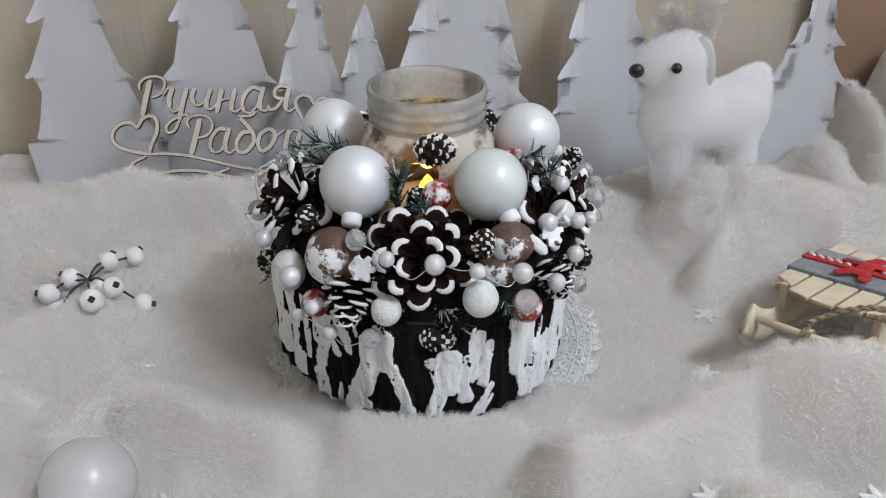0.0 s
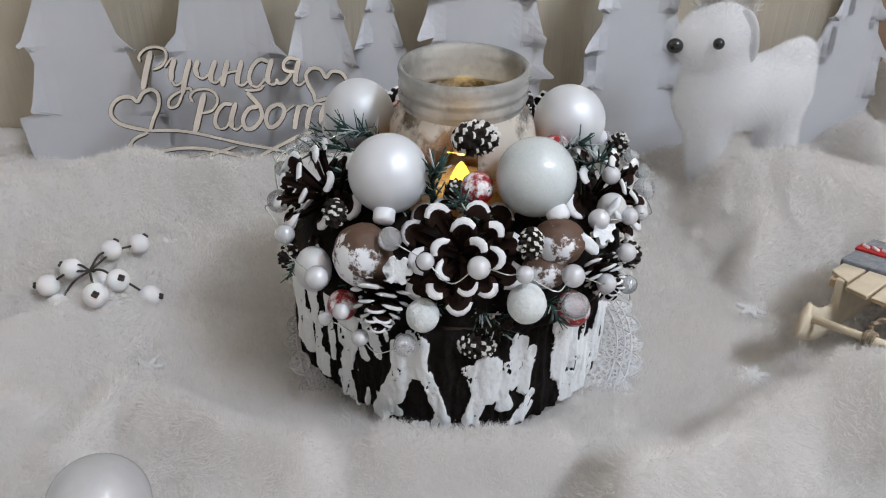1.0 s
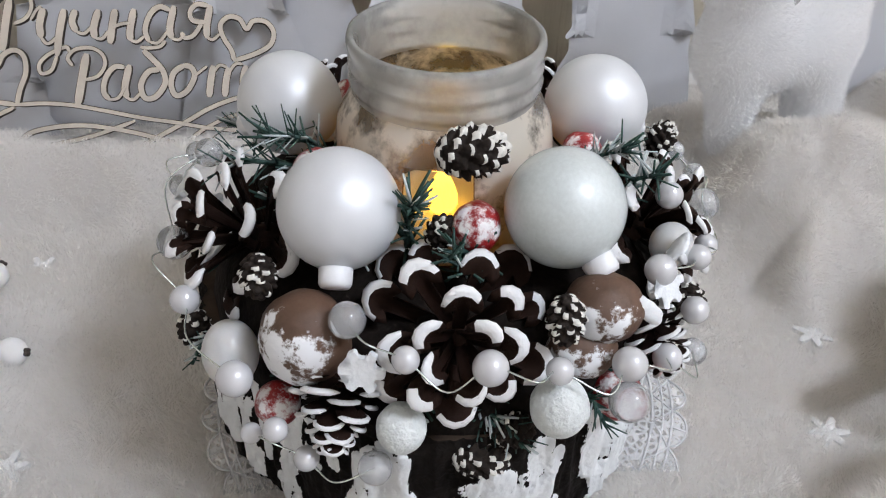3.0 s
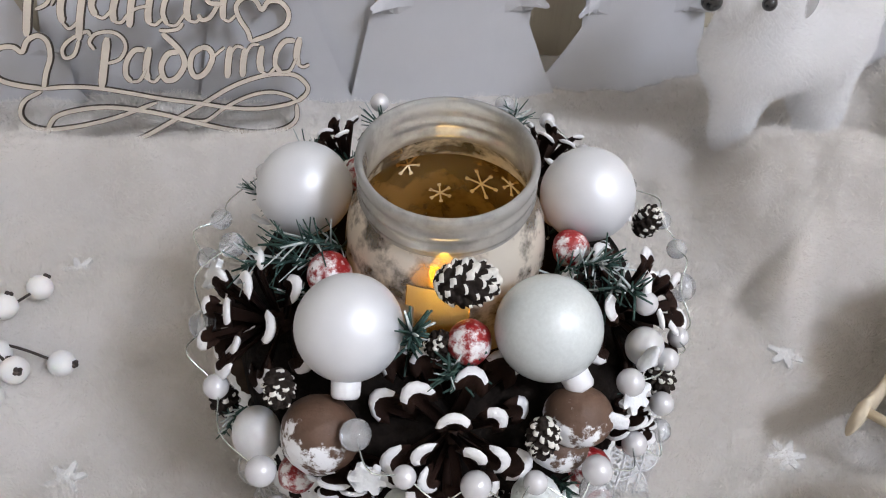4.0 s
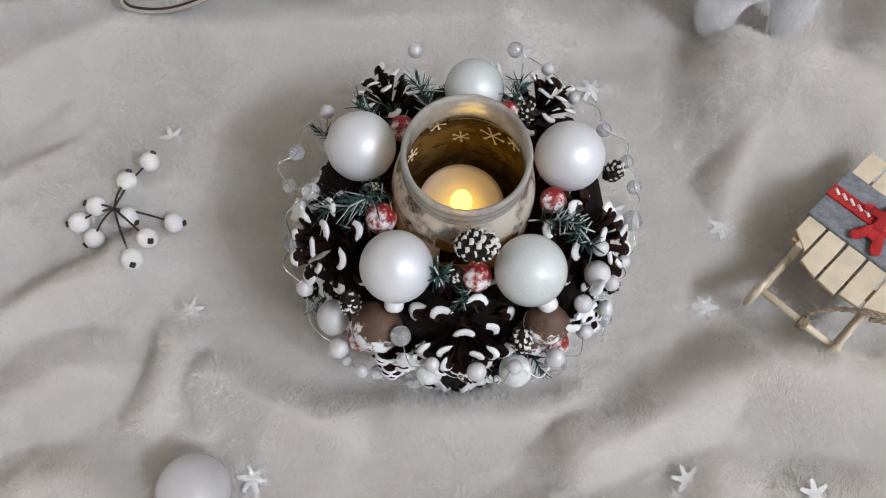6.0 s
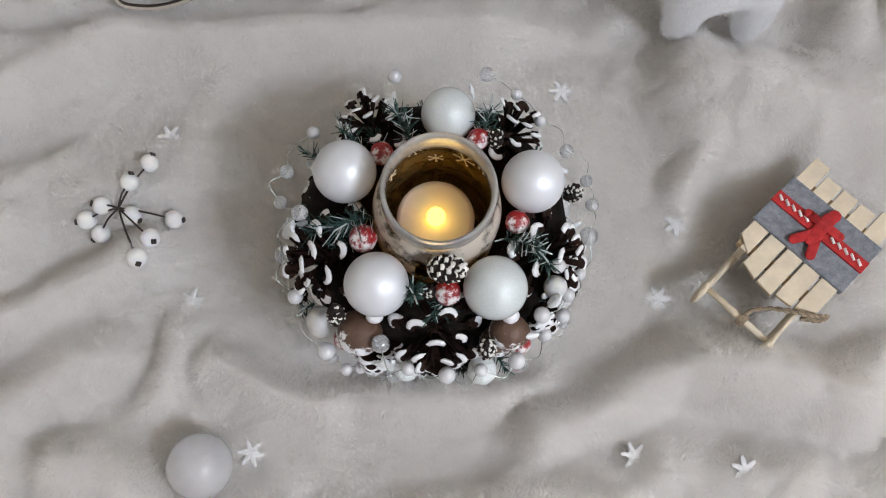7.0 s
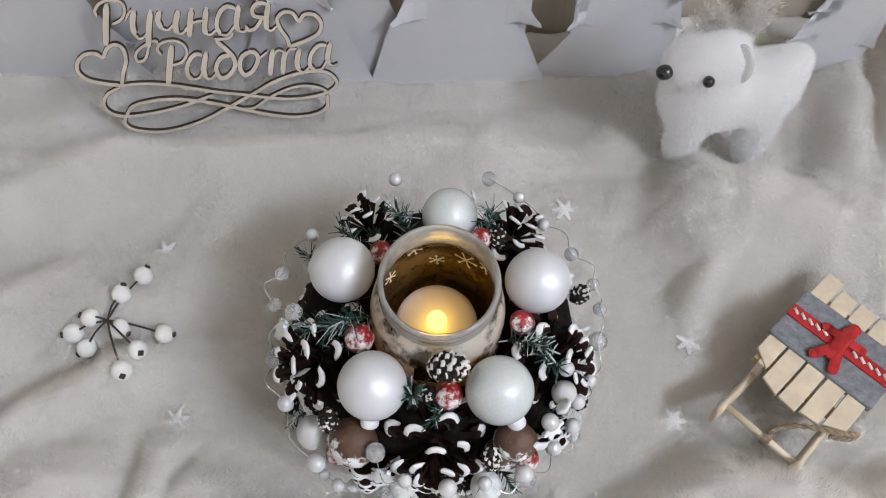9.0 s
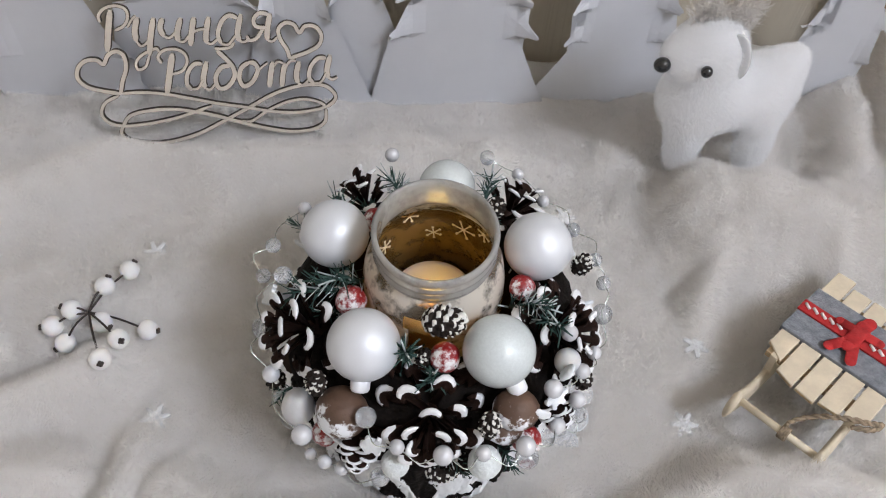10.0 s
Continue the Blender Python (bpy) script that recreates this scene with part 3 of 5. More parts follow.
for k in range(60):
    s0, h0 = rnd.uniform(-211, 211), rnd.uniform(8, 50)
    stroke(s0, h0, s0 + rnd.uniform(-2, 2), h0 - rnd.uniform(4, 12), rnd.uniform(0.8, 1.8))


def log_slice():
    nt, nz = 640, 80
    th = np.linspace(0, math.tau, nt, endpoint=False)
    zz = np.linspace(0, LOG_H, nz)
    T, Z = np.meshgrid(th, zz)
    s = ((T + math.pi) % math.tau - math.pi) * 67.0
    h = Z * 1000
    ring = 422.0
    ws = s + 0.7 * waves(s, h * 0.5, 31, 11, 3)
    wh = h + 0.9 * waves(s, h, 32, 12, 2)
    paint = 0 * s
    for x0, y0, x1, y1, w in STROKES:
        dx, dy = x1 - x0, y1 - y0
        ll = dx * dx + dy * dy
        ds = (ws - x0 + ring / 2) % ring - ring / 2
        u = np.clip((ds * dx + (wh - y0) * dy) / ll, 0, 1)
        d = np.hypot(ds - u * dx, wh - y0 - u * dy)
        paint = np.maximum(paint, 1 - smoothstep(0.44 * w, 0.44 * w + 0.9, d))
    crack = np.abs(waves(ws, wh * 0.14, 41, 5.0, 3))
    paint = paint * smoothstep(0.0, 0.07, crack + 0.13 * waves(s, h * 0.4, 42, 12, 2) + 0.055)
    furrow = np.clip(waves(ws, wh * 0.16, 35, 9, 3), -1, 1)
    r = LOG_R + 0.0022 * np.sin(3 * T + 0.7) + 0.0014 * np.sin(5 * T + 2.0) + 0.0013 * paint + 0.0013 * furrow + 0.00025 * waves(s, h * 0.25, 36, 3, 2)
    r = r - 0.0015 * smoothstep(LOG_H - 0.004, LOG_H, Z)
    X, Y = -0.0025 + r * np.sin(T), -r * np.cos(T)
    v = np.stack([X.ravel(), Y.ravel(), Z.ravel() + 0.002], 1).tolist()
    f = []
    for i in range(nz - 1):
        for k in range(nt):
            k2 = (k + 1) % nt
            f.append((i * nt + k, i * nt + k2, (i + 1) * nt + k2, (i + 1) * nt + k))
    f.append(tuple(range(nt))[::-1])
    f.append(tuple((nz - 1) * nt + k for k in range(nt)))
    me = bpy.data.meshes.new("log")
    me.from_pydata([(a, b, c - 0.002) for a, b, c in v], [], f)
    me.materials.append(BARK)
    me.materials.append(CUT_WOOD)
    me.polygons.foreach_set("use_smooth", [True] * len(me.polygons))
    me.polygons[len(f) - 1].material_index = me.polygons[len(f) - 2].material_index = 1
    at = me.attributes.new("paint", "FLOAT", "POINT")
    at.data.foreach_set("value", paint.ravel().astype(np.float32))
    ob = new("log", me)
    ob.parent = piece
    tagged(ob, "log slice with dark bark and thick white paint")


log_slice()

bm = bmesh.new()
lathe(bm, [(0.031, 0.048), (0.0672, 0.048), (0.0690, 0.052), (0.0675, 0.060), (0.062, 0.072), (0.052, 0.080), (0.040, 0.082), (0.033, 0.078), (0.031, 0.048)], 48)
for v in bm.verts:
    v.co += 0.0015 * noise.noise_vector(v.co * 90)
part("wreath_base", bm, MOSS_RING, piece, "dark twig wreath ring round the jar")

# jar
bm = bmesh.new()
OUTER = [(0, .0535), (.027, .0535), (.0300, .057), (.0308, .070), (.0309, .076), (.0309, .080), (.0308, .084), (.0308, .0875), (.0307, .091), (.0305, .0945), (.0303, .098), (.0290, .1055), (.0262, .1112), (.0247, .1140), (.0246, .1152)]
LIP = [(.0253, .1162), (.0257, .1175), (.0250, .1188), (.0250, .1202), (.0256, .1212), (.0255, .1224), (.0250, .1236), (.0254, .1252), (.0258, .1275), (.0254, .1290), (.0244, .1295), (.0236, .1286), (.0232, .1265), (.0232, .1160), (.0236, .1140)]
INNER = [(.0250, .1112), (.0276, .1045), (.0290, .0970), (.0291, .0945), (.0292, .0910), (.0293, .0875), (.0293, .0840), (.0293, .0800), (.0293, .0760), (.0293, .0700), (.0285, .0580), (0, .0565)]
lathe(bm, OUTER + LIP + INNER, 72)
for f in bm.faces:
    zc = f.calc_center_median().z
    mid = f.calc_center_median()
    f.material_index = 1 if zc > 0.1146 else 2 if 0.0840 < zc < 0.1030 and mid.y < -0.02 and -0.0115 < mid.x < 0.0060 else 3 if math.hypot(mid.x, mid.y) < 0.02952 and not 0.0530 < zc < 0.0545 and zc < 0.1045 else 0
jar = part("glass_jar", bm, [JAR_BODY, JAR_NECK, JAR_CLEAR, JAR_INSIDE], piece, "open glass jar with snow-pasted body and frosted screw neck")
jar.visible_shadow = True


def star_bm(m, r, wide, thick, barbs=True, arms=6):
    """A six-armed flake as one cut-out plate at the pose m."""
    bm = bmesh.new()
    loop = []
    for k in range(arms):
        a = k * math.tau / arms
        side = [(1.9 * wide, 0.55 * wide), (0.48 * r, wide * 0.5)]
        if barbs:
            side += [(0.60 * r, 0.24 * r), (0.70 * r, 0.24 * r), (0.66 * r, wide * 0.5)]
        side += [(0.92 * r, wide * 0.6), (r, wide * 0.4)]
        for x, y in [(x, -y) for x, y in side] + side[::-1]:
            loop.append((x * math.cos(a) - y * math.sin(a), x * math.sin(a) + y * math.cos(a)))
    lo = [bm.verts.new(m @ Vector((x, y, -thick / 2))) for x, y in loop]
    hi = [bm.verts.new(m @ Vector((x, y, thick / 2))) for x, y in loop]
    bm.faces.new(lo[::-1])
    bm.faces.new(hi)
    n = len(loop)
    for k in range(n):
        bm.faces.new((lo[k], lo[(k + 1) % n], hi[(k + 1) % n], hi[k]))
    bmesh.ops.triangulate(bm, faces=[f for f in bm.faces if len(f.verts) > 4])
    return bm


def snow_star(c, n, r, name, parent, mat, label, wide=0.0008, spin=0.0, thick=0.0006, barbs=False):
    bm = star_bm(Matrix.Translation(c) @ aim(n, spin), r, wide, thick, barbs)
    return part(name, bm, mat, parent, label, smooth=False)


for az, z, r in ((112, 0.101, 0.0042), (90, 0.086, 0.0040), (62, 0.093, 0.0058), (40, 0.099, 0.0040), (140, 0.088, 0.004)):
    a = radians(az)
    rr = 0.0284
    m = Matrix.Translation((rr * math.cos(a), rr * math.sin(a), z)) @ aim((-math.cos(a), -math.sin(a), 0.1), az * 0.1)
    bm = bmesh.new()
    for k in range(6):
        turn = Matrix.Rotation(k * math.tau / 6, 4, "Z")
        for x0, x1, half in ((0.0, 0.90 * r, 0.00028), (0.78 * r, r, 0.0006)):
            ring = [[bm.verts.new(m @ turn @ Vector((x, y, h + 0.00002 * k))) for x, y in ((x0, -half), (x1, -half), (x1, half), (x0, half))] for h in (-0.00012, 0.00012)]
            bm.faces.new(ring[1])
            bm.faces.new(ring[0][::-1])
            for e in range(4):
                bm.faces.new((ring[0][e], ring[0][(e + 1) % 4], ring[1][(e + 1) % 4], ring[1][e]))
    part("snowflake_decal", bm, STICKER, jar, "pale snowflake decal on the inner glass", smooth=False)


# baubles: five round the jar, hung ends turned outwards
def bauble(c, matt, label, seg=48, radius=0.0148, side=0.0):
    c = Vector(c)
    bm = bmesh.new()
    ball(bm, c, radius, seg, 28)
    b = part("bauble", bm, PEARL_MATT if matt else PEARL_GLOSS, piece, label, place=c)
    out = Vector((c.x, c.y, 0)).normalized() * 0.8 + Vector((side, 0, -0.55))
    out.normalize()
    bm = bmesh.new()
    m = Matrix.Translation(c + out * (radius - 0.001)) @ aim(out)
    tmp = bmesh.new()
    lathe(tmp, [(0.0, 0.0), (0.0036, 0.0), (0.0041, 0.0008), (0.0040, 0.0042), (0.0034, 0.0052), (0.0, 0.0055)], 20)
    join(bm, tmp, m)
    part("cap", bm, CAP_WHITE, b)


bauble((-0.028, -0.037, 0.1008), True, "matt pearl-white bauble beside the jar", side=0.42)
bauble((0.026, -0.039, 0.1008), False, "glossy glitter-flecked white bauble beside the jar")
bauble((-0.043, 0.0165, 0.1008), True, "matt pearl-white bauble beside the jar")
bauble((0.045, 0.0115, 0.1008), True, "matt pearl-white bauble beside the jar")
bauble((0.006, 0.0475, 0.0945), False, "slightly smaller glossy white bauble behind the jar", radius=0.0132)


# pine cones: a core and its scales
def scale_mesh(name, L, w, closed=False, rim=0.76, first=1, last=3):
    """One woody scale along +x: a narrow claw, a rounded blade and a thick white painted rim."""
    bm = bmesh.new()
    R = w * 0.5
    cx = L - R * (0.95 if closed else 0.9)
    angs = [radians(a) for a in (-125, -88, -58, -28, 0, 28, 58, 88, 125)]
    rings = ((0.0, 0.0), (0.42, 0.35), (rim, 0.75), (1.0, 1.0))
    sides = []
    for face in (1, -1):
        rows = []
        for q, (rho, lift) in enumerate(rings):
            row = []
            for i, a in enumerate(angs):
                if q == 0:
                    x, y = 0.0, (i - 4) / 4 * 0.16 * w
                else:
                    x, y = cx + rho * R * math.cos(a) * 0.9, rho * R * math.sin(a)
                u = x / L
                curl = (0.10 * math.sin(u * math.pi) - 0.10 * u ** 4) if not closed else 0.05 * math.sin(u * math.pi)
                cup = 0.16 * y * y / w
                t = 0.020 + (0.048 if q >= 2 and abs(a) < 1.1 else 0.0)
                if q == 3:
                    t *= 0.35
                row.append(bm.verts.new((x, y, L * curl + cup + face * t * L)))
            rows.append(row)
        sides.append(rows)
    n = len(angs)
    for s, rows in enumerate(sides):
        for q in range(3):
            for i in range(n - 1):
                f = (rows[q][i], rows[q + 1][i], rows[q + 1][i + 1], rows[q][i + 1])
                white = q == 2 and first <= i <= n - last
                bm.faces.new(f if s == 0 else f[::-1]).material_index = 1 if white else 0
    a, b = sides
    for i in range(n - 1):
        bm.faces.new((a[3][i], b[3][i], b[3][i + 1], a[3][i + 1])).material_index = 1 if first <= i <= n - last else 0
        bm.faces.new((a[0][i + 1], b[0][i + 1], b[0][i], a[0][i]))
    for q in range(3):
        bm.faces.new((a[q][0], b[q][0], b[q + 1][0], a[q + 1][0]))
        bm.faces.new((a[q + 1][-1], b[q + 1][-1], b[q][-1], a[q][-1]))
    bmesh.ops.recalc_face_normals(bm, faces=bm.faces[:])
    return finish(name, bm, [SCALE_BROWN, SCALE_WHITE], (0, 0, 0))


OPEN_SCALES = [scale_mesh("scale", 1.0, 0.46, rim=0.74), scale_mesh("scale", 1.0, 0.42, rim=0.62, first=2, last=4), scale_mesh("scale", 1.0, 0.48, rim=0.80, first=2, last=3), scale_mesh("scale", 1.0, 0.44, rim=0.70, first=1, last=4)]
SHUT_SCALE = scale_mesh("scale", 1.0, 0.78, True)


def pine_cone(base, axis, size, height, count, label, shut=False, seed=0, spread=(-10, 74)):
    base, axis = Vector(base), Vector(axis).normalized()
    rng = random.Random(seed)
    bm = bmesh.new()
    tmp = bmesh.new()
    lathe(tmp, [(0, -0.1 * height), (0.17 * size, 0.0), (0.2 * size, 0.3 * height), (0.12 * size, 0.75 * height), (0, height * 0.95)], 14)
    join(bm, tmp, Matrix.Translation(base) @ aim(axis))
    core = part("pine_cone", bm, SCALE_BROWN, piece, label, place=base)
    q = aim(axis).to_3x3()
    e1, e2 = q @ Vector((1, 0, 0)), q @ Vector((0, 1, 0))
    for i in range(count):
        t = i / (count - 1)
        a = i * 2.39996 + rng.uniform(-0.12, 0.12)
        rad = e1 * math.cos(a) + e2 * math.sin(a)
        el = radians(spread[0] + (spread[1] - spread[0]) * t ** 1.15 + rng.uniform(-6, 6))
        X = rad * math.cos(el) + axis * math.sin(el)
        Zv = axis * math.cos(el) - rad * math.sin(el)
        Yv = Zv.cross(X)
        L = size * (1.0 - (0.25 if not shut else 0.45) * t ** 1.3) * rng.uniform(0.9, 1.08)
        p = axis * (height * t * 0.86) + rad * 0.06 * size
        m = Matrix(((X.x * L, Yv.x * L, Zv.x * L, p.x), (X.y * L, Yv.y * L, Zv.y * L, p.y), (X.z * L, Yv.z * L, Zv.z * L, p.z), (0, 0, 0, 1)))
        ob = new("scale", SHUT_SCALE if shut else OPEN_SCALES[(i * 7 + seed) % 4])
        ob.parent = core
        ob.matrix_basis = m
    return core


CONE_LABEL = "open dark-brown pine cone with white-tipped scales"
for k, (az, up, size, seed) in enumerate(((-91, 0.50, 0.0250, 1), (-160, 0.62, 0.0245, 2), (-21, 0.62, 0.0245, 3), (125, 0.85, 0.0205, 4), (50, 0.85, 0.0205, 5))):
    a = radians(az)
    o = Vector((math.cos(a), math.sin(a), 0))
    pine_cone(o * 0.0480 + Vector((0, 0, 0.0755 if k else 0.0725)), o + Vector((0, 0, up)), size, 0.0155, 26, CONE_LABEL, seed=seed, spread=(-14, 70))
pine_cone((-0.0290, -0.058, 0.0700), (-0.12, -0.62, -0.75), 0.0125, 0.018, 36, "half-shut pine cone with white scale edges, tip hanging down", True, 7, (5, 66))
pine_cone((0.0500, -0.0440, 0.0690), (0.40, -0.50, -0.68), 0.0105, 0.015, 32, "half-shut pine cone with white scale edges, tip hanging down", True, 8, (5, 66))


# small alder cones, each one mesh of dark scales with painted ends
def alder_cone(c, axis, r, half, label, seed=0, white=0.6, parent=None):
    rng = random.Random(seed)
    bm = bmesh.new()
    turn = aim(axis)
    ball(bm, (0, 0, 0), 1.0, 44, 30)
    n = int(36 * half / r)
    knobs = []
    for i in range(n):
        h = -1 + 2 * (i + 0.5) / n
        a = i * 2.39996
        s = math.sqrt(1 - h * h)
        knobs.append((Vector((s * math.cos(a), s * math.sin(a), h)), rng.random() < white))
    reach = 2.0 / math.sqrt(n)
    lit = {}
    for v in bm.verts:
        d = v.co.normalized()
        near, flag = min(((((d - k) * Vector((0.85, 0.85, 1.6))).length, w) for k, w in knobs), key=lambda q: q[0])
        t = max(0.0, 1 - (near / reach) ** 2)
        lit[v] = flag and near < reach * (0.76 + 0.40 * noise.noise(d * 4.0 + Vector((seed, 0, 0))))
        k = 0.64 + 0.42 * math.sqrt(t)
        v.co = Vector((d.x * r * k, d.y * r * k, d.z * half * (0.86 + 0.14 * t) + 0.10 * half * t))
    for f in bm.faces:
        f.material_index = 1 if sum(lit[v] for v in f.verts) >= 3 else 0
    bm.transform(Matrix.Translation(c) @ turn)
    return part("alder_cone", bm, [MINI_DARK, MINI_WHITE], parent or piece, label, place=c)


ALDER = "tiny black alder cone dabbed with white"
alder_cone((0.0225, -0.0650, 0.0890), (-0.1, -0.55, -0.8), 0.0047, 0.0062, ALDER, 1)
alder_cone((-0.0470, -0.0490, 0.0915), (0.1, -0.7, -0.55), 0.0046, 0.0058, ALDER, 2)
alder_cone((-0.0680, -0.0350, 0.0630), (0, -0.3, -1), 0.0046, 0.0056, ALDER, 3)
alder_cone((0.0660, -0.0330, 0.0640), (0.3, -0.4, -1), 0.0050, 0.0064, ALDER, 4)
alder_cone((0.0040, -0.0700, 0.0475), (1, 0, -0.15), 0.0052, 0.0078, "pale alder cone glued to the bark", 5, 0.8)
alder_cone((0.0120, -0.0690, 0.0560), (1, -0.1, 0.3), 0.0046, 0.0056, ALDER, 6, 0.35)
alder_cone((0.0030, -0.0325, 0.1130), (1, 0, 0.05), 0.0068, 0.0094, "black alder cone with white scale tips tied on the jar", 7, 0.9)
alder_cone((-0.0040, -0.0392, 0.0945), (0.3, -0.3, 0.9), 0.0040, 0.0056, "small alder cone lit gold by the candle", 8, 0.3)
alder_cone((0.0655, 0.0090, 0.0900), (0.4, 0.1, 1), 0.0046, 0.0064, ALDER, 9, 0.7)
alder_cone((0.0280, 0.0330, 0.0990), (0.2, 0.3, 1), 0.0042, 0.0056, ALDER, 10, 0.5)


# nuts and berries
def round_part(name, c, r, mat, label, stretch=(1, 1, 1), axis=(0, 0, 1), parent=None, rough=0.0):
    bm = bmesh.new()
    ball(bm, c, r, 28, 18, stretch, aim(axis))
    if rough:
        for v in bm.verts:
            v.co += rough * noise.noise_vector(v.co * 260)
    return part(name, bm, mat, parent or piece, label, place=c)


round_part("nut", (-0.0370, -0.0560, 0.0775), 0.0112, NUT, "brown nut half coated in white snow paste", (0.95, 1, 1.12), (0.2, -0.2, 1), rough=0.0005)
round_part("nut", (0.0335, -0.0570, 0.0845), 0.0088, NUT, "brown nut half coated in white snow paste", (1.1, 1, 0.95), rough=0.0005)
round_part("nut", (0.0290, -0.0600, 0.0745), 0.0078, NUT, "brown nut dusted with snow paste", (1.1, 1, 0.9), rough=0.0005)
for c, r in (((0.0045, -0.0400, 0.0965), 0.0062), ((0.0410, -0.0585, 0.0555), 0.0066), ((-0.0455, -0.0560, 0.0550), 0.0058), ((-0.0345, -0.0145, 0.0965), 0.0066), ((-0.0260, 0.0270, 0.0965), 0.0056), ((0.0375, -0.0070, 0.0965), 0.0056), ((0.0200, 0.0340, 0.0975), 0.0052)):
    b = round_part("red_berry", c, r, RED_BERRY, "red berry frosted with white crystals", (1, 1, 1.04), rough=0.0004)
for c, r in (((0.0215, -0.0735, 0.0690), 0.0070), ((-0.0150, -0.0720, 0.0625), 0.0060)):
    b = round_part("frosted_berry", c, r, WHITE_BERRY, "white frosted berry", (1, 1, 1.06), rough=0.0003)
    bm = bmesh.new()
    ball(bm, Vector(c) + Vector((0.25, -0.45, -0.85)) * r, 0.0010, 8, 6)
    part("berry_eye", bm, MINI_DARK, b)
round_part("wax_berry", (-0.0565, -0.0490, 0.0665), 0.0078, GREY_BERRY, "grey-white waxy berry", (0.9, 1, 1.15))
round_part("wax_berry", (0.0560, -0.0360, 0.0860), 0.0056, GREY_BERRY, "grey-white waxy berry", (1, 1, 1.1))


# bead garlands on silver wire
def garland(beads, bulge, seed):
    """beads: place, radius, clear or pearl; the wire arcs between neighbours."""
    rng = random.Random(seed)
    line = []
    for i, (x, y, z, r, clear) in enumerate(beads):
        c = Vector((x, y, z))
        round_part("bead", c, r * 0.94, BEAD_CLEAR if clear else BEAD, "")
        line.append(c)
        if i + 1 < len(beads):
            n = Vector(beads[i + 1][:3])
            mid = (c + n) / 2
            out = Vector((mid.x, mid.y, 0)).normalized()
            line.append(mid + out * bulge * rng.uniform(0.3, 1.0) + Vector((0, 0, bulge * rng.uniform(-0.9, 0.9))))
    bm = bmesh.new()
    tube(bm, smooth_path(line, 7), 0.00024, 5)
    part("garland_wire", bm, WIRE, piece, "thin silver garland wire")


garland([(-0.0510, -0.0660, 0.0560, .0028, False), (-0.0380, -0.0700, 0.0505, .0034, False), (-0.0215, -0.0735, 0.0500, .0045, True)], 0.005, 1)
garland([(-0.0265, -0.0625, 0.0885, .0046, True), (-0.0140, -0.0740, 0.0870, .0033, False), (0.0040, -0.0770, 0.0865, .0043, False), (0.0200, -0.0745, 0.0820, .0034, False), (0.0375, -0.0700, 0.0785, .0044, False),
         (0.0530, -0.0560, 0.0655, .0040, False), (0.0630, -0.0490, 0.0600, .0040, True)], 0.008, 2)
garland([(0.0485, -0.0500, 0.0895, .0042, False), (0.0620, -0.0400, 0.0850, .0036, False), (0.0690, -0.0290, 0.0800, .0034, False), (0.0745, -0.0100, 0.0800, .0050, True), (0.0770, 0.0060, 0.0800, .0036, True), (0.0745, 0.0180, 0.0810, .0034, True), (0.0650, 0.0330, 0.0830, .0038, True), (0.0520, 0.0480, 0.0850, .0032, False)], 0.006, 3)
garland([(0.0260, 0.0715, 0.0880, .0040, True), (0.0400, 0.0600, 0.0900, .0030, False), (0.0520, 0.0480, 0.0850, .0030, False)], 0.006, 4)
garland([(-0.0530, -0.0640, 0.0730, .0046, False), (-0.0680, -0.0380, 0.0750, .0040, False), (-0.0735, -0.0180, 0.0780, .0050, True), (-0.0640, -0.0020, 0.0960, .0042, True), (-0.0760, 0.0080, 0.0790, .0036, True), (-0.0730, 0.0230, 0.0810, .0038, True), (-0.0600, 0.0420, 0.0840, .0034, False)], 0.007, 5)
for x, y, z, r in ((0.0395, -0.0700, 0.0655, .0050), (0.0610, -0.0480, 0.0740, .0036), (-0.0440, -0.0720, 0.0640, .0030), (-0.0200, 0.0680, 0.0930, .0034), (0.0560, -0.0280, 0.0960, .0036)):
    round_part("bead", (x, y, z), r, BEAD_CLEAR if r > 0.0045 else BEAD, "")


# artificial pine sprigs, frosted in part
def sprig(root, tip, needles, length, seed, frost=0.15):
    rng = random.Random(seed)
    root, tip = Vector(root), Vector(tip)
    d = (tip - root).normalized()
    bm = bmesh.new()
    mid = (root + tip) / 2 + Vector((0, 0, 0.003))
    stem = smooth_path([root, mid, tip], 6)
    tube(bm, stem, 0.0008, 5, taper=0.5)
    needles = int(needles * 1.8)
    for i in range(needles):
        t = (i + 0.5) / needles
        p = stem[min(len(stem) - 1, int(t * (len(stem) - 1)))]
        side = Vector((rng.uniform(-1, 1), rng.uniform(-1, 1), rng.uniform(-0.6, 1))).normalized()
        n = (d * rng.uniform(0.5, 1.1) + side).normalized()
        L = length * rng.uniform(0.5, 0.95)
        bend = Vector((rng.uniform(-1, 1), rng.uniform(-1, 1), rng.uniform(-1, 0.4))) * 0.12 * L
        tube(bm, [p, p + n * L * 0.5 + bend * 0.4, p + n * L + bend], 0.00052, 4, 1 if rng.random() < frost else 0, taper=0.6, flat=0.5, up=side)
    part("pine_sprig", bm, [NEEDLE, NEEDLE_SNOW], piece, "dark green artificial pine sprig dusted white", place=root)


